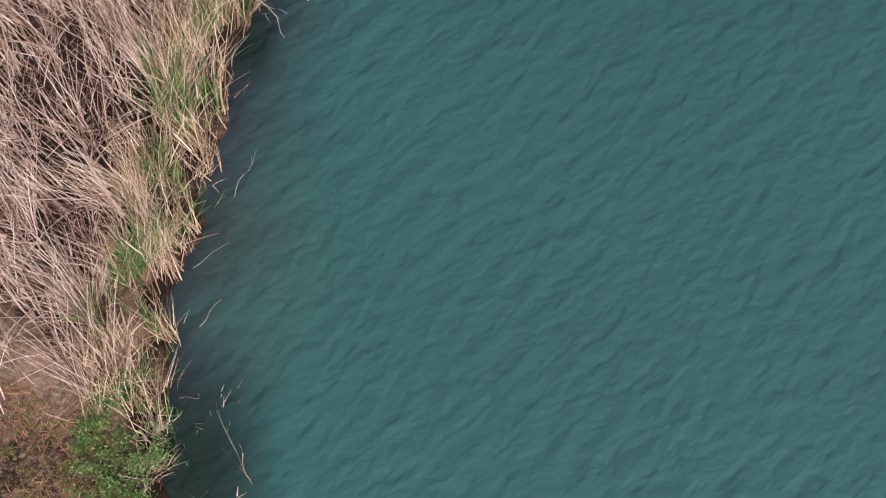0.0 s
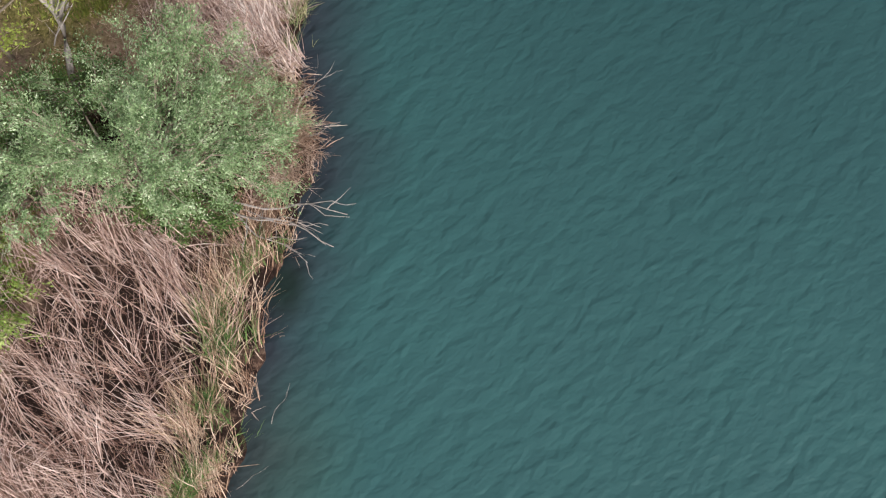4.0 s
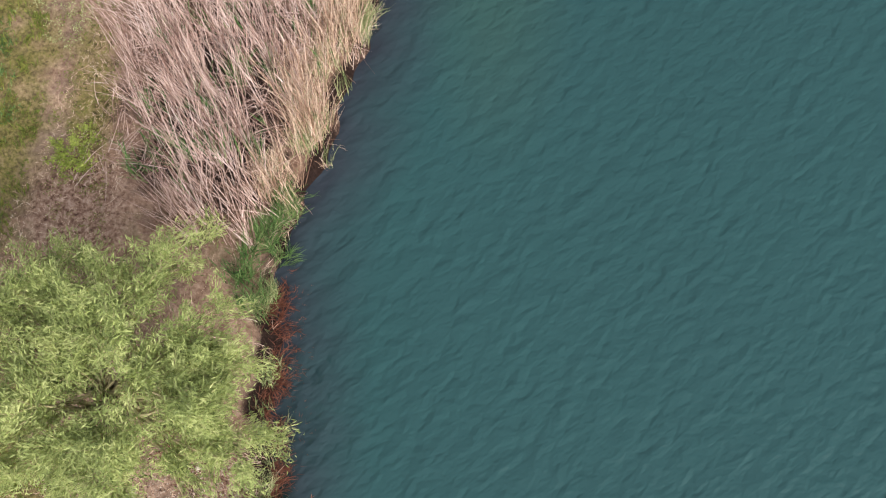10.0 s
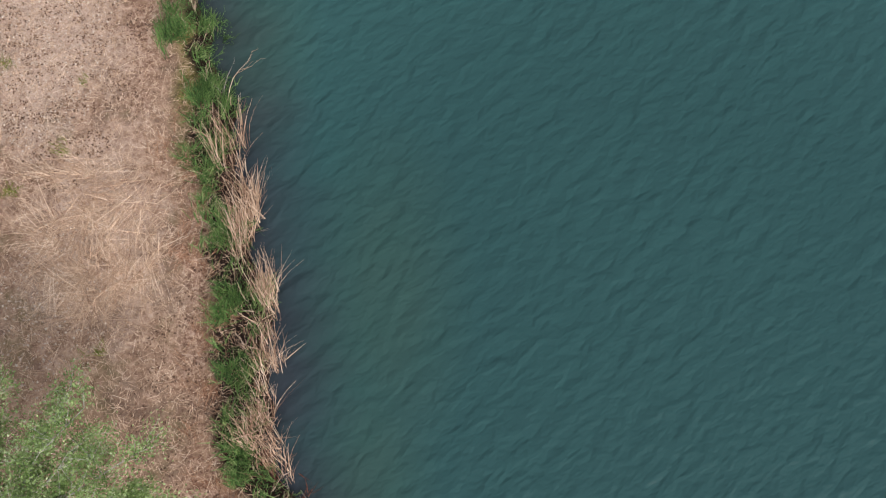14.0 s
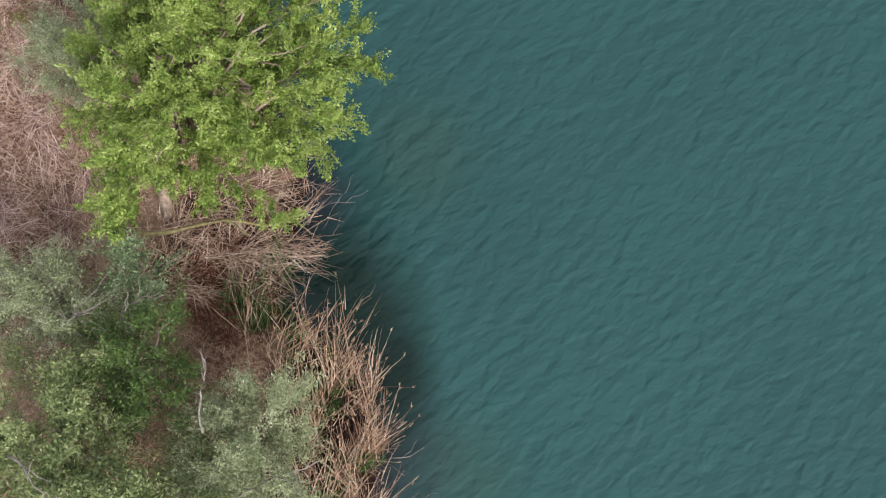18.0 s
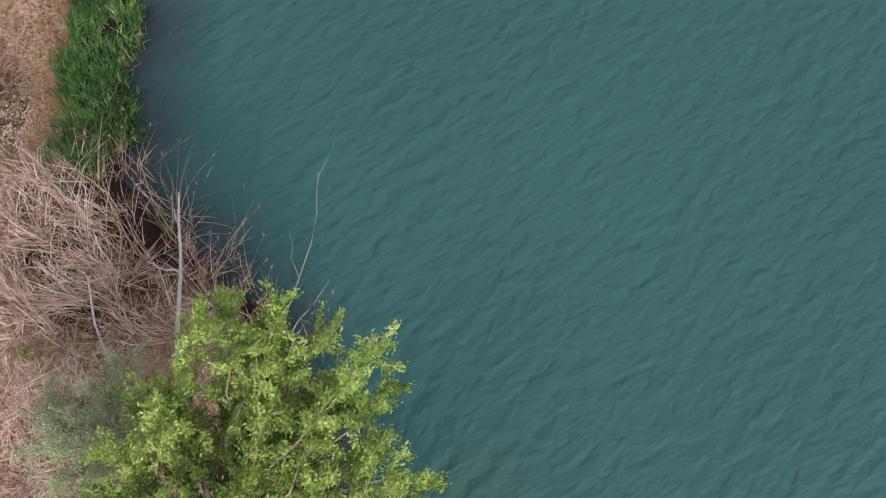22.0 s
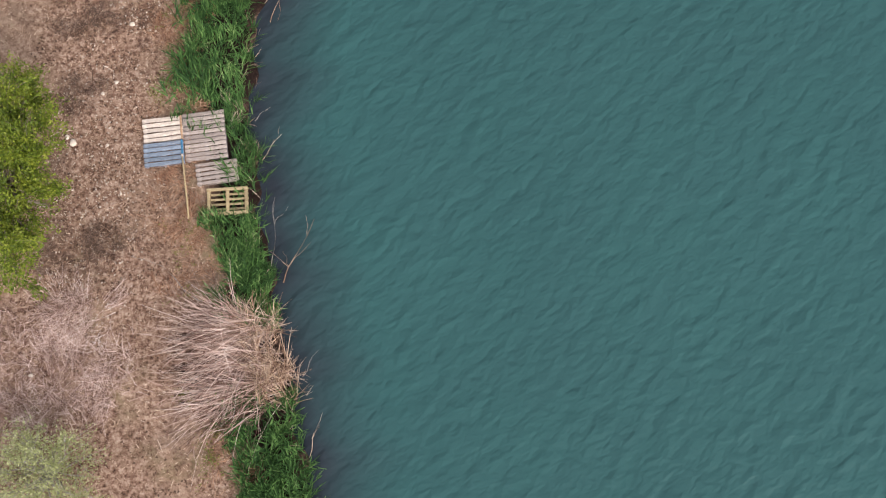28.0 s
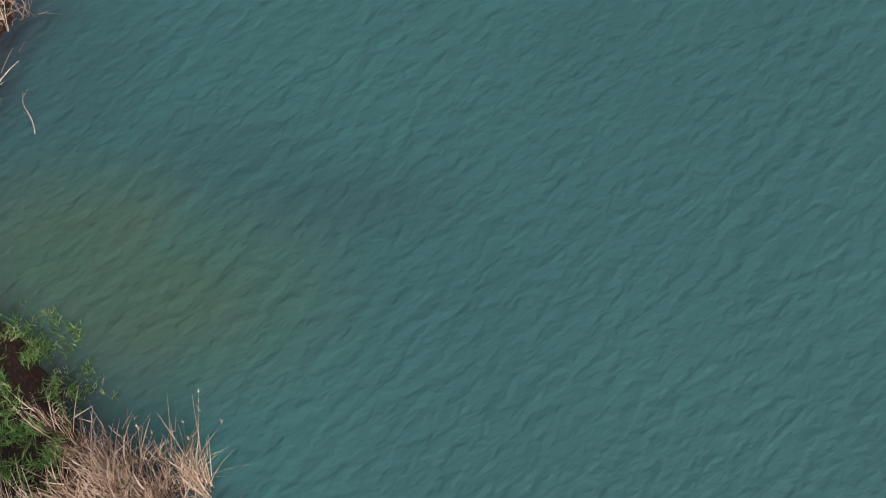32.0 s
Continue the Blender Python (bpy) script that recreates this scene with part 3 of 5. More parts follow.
def blades(base, az, length, lean, width, bow=0.6, seg=3, tip=0.15, rng=RNG, floor=True, curl=0.12):
    """Ribbons that rise from base towards az; lean 0 stands, 1 lies flat; bow bends them over."""
    n = len(base)
    az, length, lean, width, bow = (np.broadcast_to(np.asarray(v, float), (n,)) for v in (az, length, lean, width, bow))
    dx, dy = np.cos(az), np.sin(az)
    el0 = (1 - lean) * np.pi / 2
    p = np.array(base, float)
    tw = rng.normal(0, 0.5, n)
    sx, sy, sz = -dy * np.cos(tw), dx * np.cos(tw), np.sin(tw)
    bend0 = rng.normal(0, curl, n)
    rows = []
    for s in range(seg + 1):
        u = s / seg
        w = 0.5 * width * (1 - (1 - tip) * u ** 1.4)
        S = np.stack([sx * w, sy * w, sz * w], 1)
        rows.append(np.stack([p - S, p + S], 1))
        e = el0 - bow * (u + 0.5 / seg)
        st = length / seg
        c, si = np.cos(e) * st, np.sin(e) * st
        bend = bend0 * (0.4 + 1.8 * u)
        p = p + np.stack([dx * c - dy * bend * c, dy * c + dx * bend * c, si], 1)
        if floor:
            p[:, 2] = np.maximum(p[:, 2], base[:, 2] + 0.02 + 0.02 * u)
    co = np.stack(rows, 1)
    i0 = np.arange(n)[:, None] * (seg + 1) * 2 + np.arange(seg)[None, :] * 2
    i0 = i0.ravel()
    return co.reshape(-1, 3), np.stack([i0, i0 + 1, i0 + 3, i0 + 2], 1)


def join(*sets):
    V, F, o = [], [], 0
    for v, f in sets:
        V.append(v), F.append(f + o)
        o += len(v)
    return np.concatenate(V), np.concatenate(F)


def stuff(name, VF, mat, label, category):
    me = raw_mesh(name, *VF)
    me.materials.append(mat)
    return tagged(new(name, me), label, category, kind="stuff")


def scatter(n, y0, y1, d0, d1, clump=0.0, thin=None, rng=RNG):
    """Feet on the land between two distances inland from the shore (or, negative, out in the shallows)."""
    y = rng.uniform(y0, y1, int(n))
    d = rng.uniform(d0, d1, int(n))
    if clump:
        y = y + clump * np.sin(3.7 * y + 2 * d) * 0.5
        d = d + clump * np.sin(4.3 * d + 2.9 * y) * 0.5
    x = shore(y) - d
    if thin is not None:
        keep = rng.random(len(x)) < thin(x, y)
        x, y = x[keep], y[keep]
    return np.stack([x, y, np.maximum(ground_z(x, y), -0.12)], 1)


def inside(n, cx, cy, rx, ry, rng=RNG, power=0.5):
    a, r = rng.uniform(0, 6.283, int(n)), rng.random(int(n)) ** power
    x, y = cx + rx * r * np.cos(a), cy + ry * r * np.sin(a)
    return np.stack([x, y, np.maximum(ground_z(x, y), -0.1)], 1)


def reed_stand(P, az, spread, length, lean, mat, label, name="dry_reed_bed", leafy=1.6, width=0.019, bow=0.5, rng=RNG, category="reeds", clumped=True, gaps=(0.55, 1.0, 0.8, 0.06), curl=0.12, heads=0.0, stray=0.55):
    if clumped:
        P = P[rng.random(len(P)) < np.clip(gaps[0] + gaps[1] * wob(P[:, 0], P[:, 1], 1.5, 2) + gaps[2] * wob(P[:, 0], P[:, 1], 3.3, 4), gaps[3], 1)]
    n = len(P)
    turn = rng.normal(0, radians(spread), n) * np.where(rng.random(n) < 0.25, 1.7, 1.0)
    curl *= 0.85
    width *= 0.82
    bow *= 1.2
    if clumped:
        c = rng.integers(0, n, max(8, n // 9))[rng.integers(0, max(8, n // 9), n)]
        move = rng.random(n) < 0.7
        P = np.where(move[:, None], P[c] + rng.normal(0, 0.085, (n, 3)) * np.array([1, 1, 0]), P)
        P[:, 2] = np.maximum(ground_z(P[:, 0], P[:, 1]), -0.12)
        turn = np.where(move, turn[c] + rng.normal(0, radians(10), n), turn)
    a = radians(az) + turn + radians(15) * wob(P[:, 0], P[:, 1], 0.8) + radians(9) * wob(P[:, 0], P[:, 1], 2.6, 5)
    L = length * rng.uniform(0.6, 1.15, n)
    le = np.clip(lean + rng.normal(0, 0.14, n) + 0.10 * wob(P[:, 0], P[:, 1], 1.1, 3), 0.02, 1.0)
    bw = bow * rng.uniform(0.3, 1.5, n)
    stems = blades(P, a, L, le, width * rng.uniform(0.6, 1.35, n), bw, 4, 0.2, rng, True, curl)
    m = int(n * leafy)
    k = rng.integers(0, n, m)
    u = rng.uniform(0.15, 0.85, m)
    rise = np.cos(le[k] * np.pi / 2 + bw[k] * 0.5 * u) * u * L[k] * 0.85
    reach = np.sin(np.clip(le[k] * np.pi / 2 + bw[k] * 0.5 * u, 0, 1.6)) * u * L[k]
    Q = P[k] + np.stack([np.cos(a[k]) * reach, np.sin(a[k]) * reach, np.maximum(rise, 0.03)], 1)
    lv = blades(Q, a[k] + rng.normal(0, stray, m), np.minimum(rng.uniform(0.25, 0.7, m), 0.6 * length), np.clip(le[k] + rng.normal(0.05, 0.2, m), 0, 1), width * rng.uniform(0.6, 1.3, m) * np.where(rng.random(m) < 0.12, 1.7, 1.0), rng.uniform(0.1, 0.9, m), 3, 0.1, rng, False)
    sets = [stems, lv]
    if heads:
        h = rng.permutation(n)[:int(n * heads)]
        T_ = np.repeat(stems[0].reshape(n, 5, 2, 3)[h, -1].mean(1), 5, 0)
        sets.append(blades(T_, np.repeat(a[h], 5) + rng.normal(0, 0.35, len(T_)), rng.uniform(0.07, 0.15, len(T_)), rng.uniform(0.1, 0.6, len(T_)), width * 0.8, 0.5, 3, 0.2, rng, False))
    return stuff(name, join(*sets), mat, label, category)


def tube(path, radii, sides=6):
    """A tapered tube along a path, as a bmesh."""
    bm = bmesh.new()
    rings = []
    for i, (p, r) in enumerate(zip(path, radii)):
        p, r = Vector(p), float(r)
        t = (Vector(path[min(i + 1, len(path) - 1)]) - Vector(path[max(i - 1, 0)])).normalized()
        s = t.orthogonal().normalized()
        b = t.cross(s)
        rings.append([bm.verts.new(p + r * (math.cos(6.2832 * k / sides) * s + math.sin(6.2832 * k / sides) * b)) for k in range(sides)])
    for a, b in zip(rings, rings[1:]):
        best = min(range(sides), key=lambda q: (a[0].co - b[q].co).length)
        for k in range(sides):
            f = bm.faces.new((a[k], a[(k + 1) % sides], b[(k + 1 + best) % sides], b[(k + best) % sides]))
            f.smooth = True
    bm.faces.new(list(reversed(rings[0])))
    bm.faces.new(rings[-1])
    return bm


def curve_path(a, b, rng, n=6, sag=0.0, wander=0.06):
    a, b = np.array(a, float), np.array(b, float)
    L = np.linalg.norm(b - a)
    out = []
    ph = rng.uniform(0, 6.28, 3)
    for i in range(n + 1):
        u = i / n
        p = a + (b - a) * u + np.array([0, 0, sag * L * math.sin(math.pi * u)])
        p += wander * L * math.sin(math.pi * u) * np.array([math.sin(5 * u + ph[0]), math.sin(6 * u + ph[1]), 0.6 * math.sin(5 * u + ph[2])])
        out.append(p)
    return out


def leaf_cloud(C, size, rng, up=1.2, slim=0.45, droop=0.0, along=None):
    """One pointed quad a leaf at each place."""
    n = len(C)
    nrm = rng.normal(0, 1, (n, 3)) + np.array([0, 0, up * 1.6])
    nrm /= np.linalg.norm(nrm, axis=1)[:, None]
    t = rng.normal(0, 1, (n, 3)) + np.array([0, 0, -droop * 2])
    if along is not None:
        t = t * 0.55 + along * 1.3
    t -= nrm * (t * nrm).sum(1)[:, None]
    t /= np.linalg.norm(t, axis=1)[:, None] + 1e-9
    s = np.cross(nrm, t)
    L = (size * rng.uniform(0.6, 1.3, n))[:, None]
    W = L * slim * 0.5
    V = np.stack([C - t * L * 0.5, C + s * W - t * L * 0.05, C + t * L * 0.5, C - s * W - t * L * 0.05], 1)
    return V.reshape(-1, 3), np.arange(4 * n).reshape(n, 4)


def thin_twigs(A, B, r, rng):
    """Three-sided twigs from points A to points B."""
    n = len(A)
    d = B - A
    d /= np.linalg.norm(d, axis=1)[:, None] + 1e-9
    s = np.cross(d, np.array([0.3, 0.2, 1.0]))
    s /= np.linalg.norm(s, axis=1)[:, None] + 1e-9
    b = np.cross(d, s)
    V = []
    for P_, rr in ((A, r), (B, r * 0.45)):
        for k in range(3):
            an = 2.094 * k
            V.append(P_ + rr * (math.cos(an) * s + math.sin(an) * b))
    V = np.stack(V, 1).reshape(-1, 3)
    i = np.arange(n)[:, None] * 6
    F = np.concatenate([i + np.array([[0, 1, 4, 3]]), i + np.array([[1, 2, 5, 4]]), i + np.array([[2, 0, 3, 5]])])
    return V, F


def tree(name, base, top, centre, radii, label, leaf, bark, seed, limbs=30, twigs=12, leaves=34, leaf_size=0.085, slim=0.5, r0=0.11, reach=(0.7, 1.1), droop=0.0, spread=0.10, tips=(), low=-0.5, category="tree", twig_len=0.55, sag=0.10):
    """Trunk, limbs that fill an uneven crown, twigs on the limbs and leaves on the twigs."""
    rng = np.random.default_rng(seed)
    base, top, centre, radii = (np.array(v, float) for v in (base, top, centre, radii))
    root = tagged(new(name), label, category)
    root.location = base
    tp = curve_path((0, 0, -0.1), top - base, rng, 7, 0, 0.05)
    trunk = part("trunk", tube([Vector(p) for p in tp], np.linspace(r0, r0 * 0.45, 8), 8), bark, root)
    TA, TB, LC, LD = [], [], [], []
    ends = []
    ga = 2.39996
    for i in range(limbs):
        az = i * ga + rng.normal(0, 0.3)
        sz = low + (1 - low) * ((i + 0.5) / limbs) + rng.normal(0, 0.08)
        sz = min(max(sz, -1), 1)
        c = math.sqrt(max(0, 1 - sz * sz))
        lobed = 1 + 0.16 * math.sin(3 * az + seed) + 0.10 * math.sin(5 * az + 2.3 * seed)
        ends.append(centre + radii * np.array([c * math.cos(az), c * math.sin(az), sz]) * rng.uniform(*reach) * lobed)
    ends += [np.array(t, float) for t in tips]
    for e in ends:
        u = rng.uniform(0.45, 1.0)
        k = u * 7
        s = tp[int(k)] * (1 - k % 1) + tp[min(int(k) + 1, 7)] * (k % 1)
        path = curve_path(s, e - base, rng, 6, sag, 0.07)
        L = np.linalg.norm(path[-1] - path[0])
        part("limb", tube([Vector(p) for p in path], np.linspace(0.018 + 0.010 * L, 0.005, 7), 5), bark, trunk)
        m = max(4, int(twigs * (0.5 + L / (2 * radii.max()))))
        fr = 1 - 0.62 * rng.random(m) ** 1.7
        fr[0] = 1.0
        idx = np.minimum((fr * 6).astype(int), 5)
        pa = np.array(path)
        ww = (fr * 6 - idx)[:, None]
        A = pa[idx] * (1 - ww) + pa[idx + 1] * ww
        dl = (pa[-1] - pa[0]) / L
        D = rng.normal(0, 0.65, (m, 3)) + dl * 0.8 + np.array([0, 0, 0.25 - droop])
        D /= np.linalg.norm(D, axis=1)[:, None]
        B = A + D * (twig_len * rng.uniform(0.5, 1.3, m))[:, None]
        TA.append(A), TB.append(B)
        kk = int(leaves)
        LD.append(np.repeat(D, kk, 0))
        q = rng.uniform(0.1, 1.05, (m, kk, 1))
        LC.append((A[:, None] + (B - A)[:, None] * q + rng.normal(0, 0.75 * spread, (m, kk, 3))).reshape(-1, 3))
    TA, TB, LC = np.concatenate(TA), np.concatenate(TB), np.concatenate(LC)
    tagged(part("twig_mass", raw_mesh("twig_mass", *thin_twigs(TA, TB, 0.006, rng)), bark, root), kind="stuff")
    tagged(part("crown", raw_mesh("crown", *leaf_cloud(LC, leaf_size, rng, 1.0, slim, droop, np.concatenate(LD))), leaf, root), kind="stuff")
    return root


def dead_branch(name, a, b, r, seed, label, mat=None, forks=4, category="branch", fork_len=0.45, wander=0.06):
    """A bare branch with forks, from a to b."""
    rng = np.random.default_rng(seed)
    a, b = np.array(a, float), np.array(b, float)
    mat = mat or M_DEAD
    root = tagged(new(name), label, category)
    root.location = a
    path = curve_path((0, 0, 0), b - a, rng, 7, 0.04, wander)
    stem = part("stem", tube([Vector(p) for p in path], np.linspace(r, r * 0.3, 8), 6), mat, root)
    L = np.linalg.norm(b - a)
    d = (b - a) / L
    for i in range(forks):
        s = path[int(rng.integers(2, 7))]
        D = d + rng.normal(0, 0.6, 3) * np.array([1, 1, 0.45])
        D /= np.linalg.norm(D)
        e = s + D * L * fork_len * rng.uniform(0.5, 1.1)
        e[2] = max(e[2], -a[2] + 0.03)
        fp = curve_path(s, e, rng, 5, 0.05, 0.08)
        part("fork", tube([Vector(p) for p in fp], np.linspace(r * 0.5, r * 0.18, 6), 5), mat, stem)
    return root


def box(sx, sy, sz, bevel=0.006):
    bm = bmesh.new()
    bmesh.ops.create_cube(bm, size=1, matrix=Matrix.Diagonal((sx, sy, sz, 1)))
    bmesh.ops.bevel(bm, geom=bm.edges[:], offset=bevel, segments=1, affect="EDGES")
    return bm


def board(name, parent, mat, sx, sy, sz, x, y, z, rz=0.0, label=""):
    ob = part(name, box(sx, sy, sz), mat, parent, label)
    ob.matrix_basis = pose(x, y, z, 0, 0, rz)
    return ob


def gz(x, y):
    return float(ground_z(np.array([x]), np.array([y]))[0])


def pallet(x, y, turn, w, h, n, label, mats, seed, gap=0.35, stringers=3, tilt=0.0, lift=0.0, bare=0, category="pallet", edge=None):
    """Boards along local x on stringers along local y. bare: boards missing at the end."""
    rng = np.random.default_rng(seed)
    root = tagged(new("pallet"), label, category, "pallets on the bank")
    root.matrix_basis = pose(x, y, gz(x, y) + lift, tilt, 0, turn)
    pitch = h / n
    for i in range(stringers):
        sx = -w / 2 + 0.05 + (w - 0.10) * i / (stringers - 1)
        board("stringer", root, mats[1], 0.085, h - 0.02, 0.085, sx, 0, 0.065)
        if i == stringers - 1 and edge:
            board("edge_strip", root, edge, 0.05, h - 0.01, 0.012, sx + (0.02 if i else -0.02), 0, 0.146)
    for i in range(n - bare):
        yy = h / 2 - pitch * (i + 0.5)
        board("top_board", root, mats[0], w * rng.uniform(0.985, 1.005), pitch * (1 - gap), 0.022, rng.normal(0, 0.006), yy, 0.122 + rng.normal(0, 0.002), rng.normal(0, 0.5))
    for i in range(3):
        board("bottom_board", root, mats[1], w * 0.98, 0.09, 0.02, 0, -h / 2 + 0.06 + (h - 0.12) * i / 2, 0.012)
    return root

# ---- trees and bushes ----
def at(x, y, dz=0.0):
    return (x, y, gz(x, y) + dz)


SAGE = "silvery grey-green bush with fine leaves, leaning over the dry reeds"
tree("willow_bush", at(-5.75, 8.1), (-5.5, 9.5, 1.6), (-5.15, 9.9, 1.9), (2.95, 2.0, 1.2), SAGE, M_L_SAGE, M_BARK_TAN, 11, 58, 15, 66, 0.07, 0.32, 0.08, (0.6, 1.1), 0, 0.12, low=-0.15, tips=((-2.6, 10.4, 1.6), (-2.7, 9.7, 1.5), (-3.0, 11.0, 1.8), (-3.2, 9.0, 1.4), (-2.9, 10.9, 1.5), (-2.8, 10.1, 1.7), (-3.4, 11.5, 1.7), (-6.1, 12.1, 2.1), (-4.9, 12.2, 2.3), (-3.7, 12.0, 2.0), (-4.3, 11.9, 2.3), (-5.5, 12.0, 2.4), (-6.7, 11.6, 2.0)), category="bush")
tree("willow_bush", at(-8.0, 8.6), (-8.2, 8.9, 1.0), (-8.2, 9.1, 1.2), (1.2, 1.2, 0.7), "low grey-green bush beside the silvery one", M_L_SAGE, M_BARK, 12, 20, 10, 40, 0.085, 0.36, 0.05, low=-0.1, category="bush")
tree("leafy_shrub", at(-7.6, 10.9), (-7.6, 11.0, 0.9), (-7.5, 11.0, 0.9), (1.2, 0.9, 0.5), "dark green shrub at the foot of the bare trunk", M_L_DARK, M_BARK, 38, 24, 9, 40, 0.075, 0.45, 0.03, low=-0.2, category="bush")
tree("leafy_shrub", at(-4.9, 8.5), (-4.9, 8.6, 0.9), (-4.9, 8.7, 0.95), (1.1, 0.8, 0.5), "fresh green shrub growing through the silvery bush", M_L_DARK, M_BARK, 36, 24, 9, 40, 0.075, 0.45, 0.03, low=-0.2, category="bush")
tree("lime_tree", at(-7.75, 11.5), (-7.2, 12.7, 4.3), (-6.9, 13.45, 4.2), (2.3, 1.45, 1.0), "yellow-green feathery tree with a bare grey trunk", M_L_LIME, M_DEAD, 13, 34, 12, 66, 0.10, 0.18, 0.085, (0.6, 1.15), 0, 0.15, low=-0.2)
tree("lime_sapling", at(-8.5, 13.7), (-8.3, 14.0, 1.2), (-8.2, 14.2, 1.1), (0.9, 1.1, 0.6), "spindly yellow-green sapling with upright shoots", M_L_SHOOT, M_BARK, 39, 11, 7, 34, 0.06, 0.45, 0.03, (0.8, 1.25), 0, 0.05, low=0.0, twig_len=0.3)
tree("lime_tree", at(-9.3, 12.2), (-9.2, 12.6, 3.0), (-9.0, 12.8, 3.0), (1.8, 2.0, 1.0), "bright yellow-green young tree on the bank", M_L_LIME, M_BARK, 14, 28, 10, 40, 0.08, 0.45, 0.07, low=-0.3)
tree("leafy_shrub", at(-9.3, 6.2), (-9.2, 6.3, 0.9), (-9.2, 6.4, 0.9), (1.0, 1.8, 0.6), "fresh green shrub behind the dry reeds", M_L_GREEN, M_BARK, 15, 24, 9, 34, 0.08, 0.5, 0.03, low=-0.2, category="bush")
tree("leafy_shrub", at(-9.5, 9.6), (-9.4, 9.8, 1.0), (-9.4, 10.0, 0.9), (1.2, 1.3, 0.7), "dark green shrub under the trees", M_L_DARK, M_BARK, 16, 22, 9, 34, 0.08, 0.5, 0.03, low=-0.2, category="bush")
tree("willow_tree", at(-5.9, 22.2), (-5.8, 22.7, 2.6), (-5.5, 22.7, 2.6), (3.15, 2.8, 1.3), "broad pale yellow-green willow with drooping narrow leaves", M_L_WILLOW, M_BARK_WILLOW, 17, 80, 14, 82, 0.13, 0.17, 0.11, (0.55, 1.12), 0.15, 0.12, low=-0.25, twig_len=0.65, tips=((-7.6, 24.9, 2.5), (-6.9, 25.3, 2.6), (-8.2, 24.5, 2.4), (-7.2, 25.1, 2.8), (-6.3, 25.2, 2.7), (-7.9, 24.4, 2.8), (-6.8, 24.8, 2.9)))
tree("leafy_shrub", at(-7.8, 28.1), (-7.8, 28.1, 0.4), (-7.8, 28.15, 0.4), (0.5, 0.65, 0.3), "low yellow-green shrub beside the dry reed bed", M_L_LIME, M_BARK, 18, 16, 8, 30, 0.06, 0.5, 0.02, low=-0.1, category="bush", twig_len=0.25, spread=0.07)
tree("white_poplar", at(-6.3, 35.1), (-6.7, 35.6, 2.1), (-6.5, 35.6, 2.3), (1.45, 1.45, 0.9), "small pale poplar with whitish leaves and a thin trunk", M_L_WHITE, M_BARK_PALE, 19, 17, 15, 64, 0.052, 0.55, 0.05, (0.55, 1.2), 0, 0.09, low=-0.3, twig_len=0.42)
tree("white_poplar", at(-6.05, 38.8), (-6.6, 40.0, 3.0), (-5.55, 40.7, 3.0), (2.2, 2.4, 1.0), "green poplar with pale undersides and a leaning grey-brown trunk", M_L_POPLAR, M_BARK_PALE, 20, 54, 13, 70, 0.056, 0.55, 0.11, (0.6, 1.12), 0, 0.15, low=-0.25)
tree("pale_tree", at(-7.0, 61.6), (-6.9, 61.8, 3.6), (-6.9, 61.8, 3.7), (1.75, 1.75, 1.1), "soft light green tree among the reeds", M_L_SOFT, M_DEAD, 21, 44, 13, 70, 0.075, 0.4, 0.08, (0.7, 1.1), 0, 0.13, low=-0.2)
tree("pale_tree", at(-8.9, 63.6), (-8.8, 63.7, 3.0), (-8.8, 63.8, 3.0), (1.7, 1.5, 1.0), "yellowish green tree with dead grey branches", M_L_SOFT, M_DEAD, 22, 36, 12, 64, 0.08, 0.4, 0.07, low=-0.2)
tree("sage_bush", at(-5.2, 64.0), (-5.2, 64.0, 1.9), (-5.1, 63.9, 2.0), (1.25, 1.6, 1.1), "rounded grey-green bush over the golden reeds", M_L_HAZE, M_BARK, 23, 44, 12, 84, 0.06, 0.35, 0.05, low=-0.2, category="bush")
tree("sage_bush", at(-6.3, 63.0), (-6.3, 63.0, 1.8), (-6.2, 63.0, 1.9), (1.0, 1.3, 0.8), "muted green bush between the pale trees", M_L_SOFT, M_BARK, 35, 26, 10, 44, 0.075, 0.38, 0.05, low=-0.2, category="bush")
tree("sage_bush", at(-7.4, 65.6), (-7.4, 65.7, 2.3), (-7.4, 65.7, 2.3), (1.2, 1.3, 0.9), "darker green bush beside the pale trees", M_L_DARK, M_BARK, 24, 26, 10, 40, 0.08, 0.4, 0.05, low=-0.2, category="bush")
tree("sage_bush", at(-9.6, 66.9), (-9.6, 67.0, 2.0), (-9.6, 67.0, 2.0), (1.3, 1.1, 0.8), "hazy grey-green bush with dead twigs", M_L_HAZE, M_DEAD, 25, 30, 11, 60, 0.065, 0.36, 0.05, low=-0.2, category="bush")
tree("sage_bush", at(-8.6, 65.2), (-8.6, 65.3, 2.0), (-8.6, 65.3, 2.1), (1.4, 1.2, 0.8), "muted olive bush with bare grey twigs", M_L_SOFT, M_DEAD, 37, 26, 10, 40, 0.07, 0.36, 0.05, low=-0.2, category="bush")
tree("sage_bush", at(-8.0, 67.3), (-8.0, 67.4, 1.5), (-8.0, 67.4, 1.5), (0.7, 0.9, 0.6), "small silvery bush under the overhanging tree", M_L_SAGE, M_DEAD, 26, 18, 9, 36, 0.075, 0.36, 0.04, low=-0.2, category="bush")
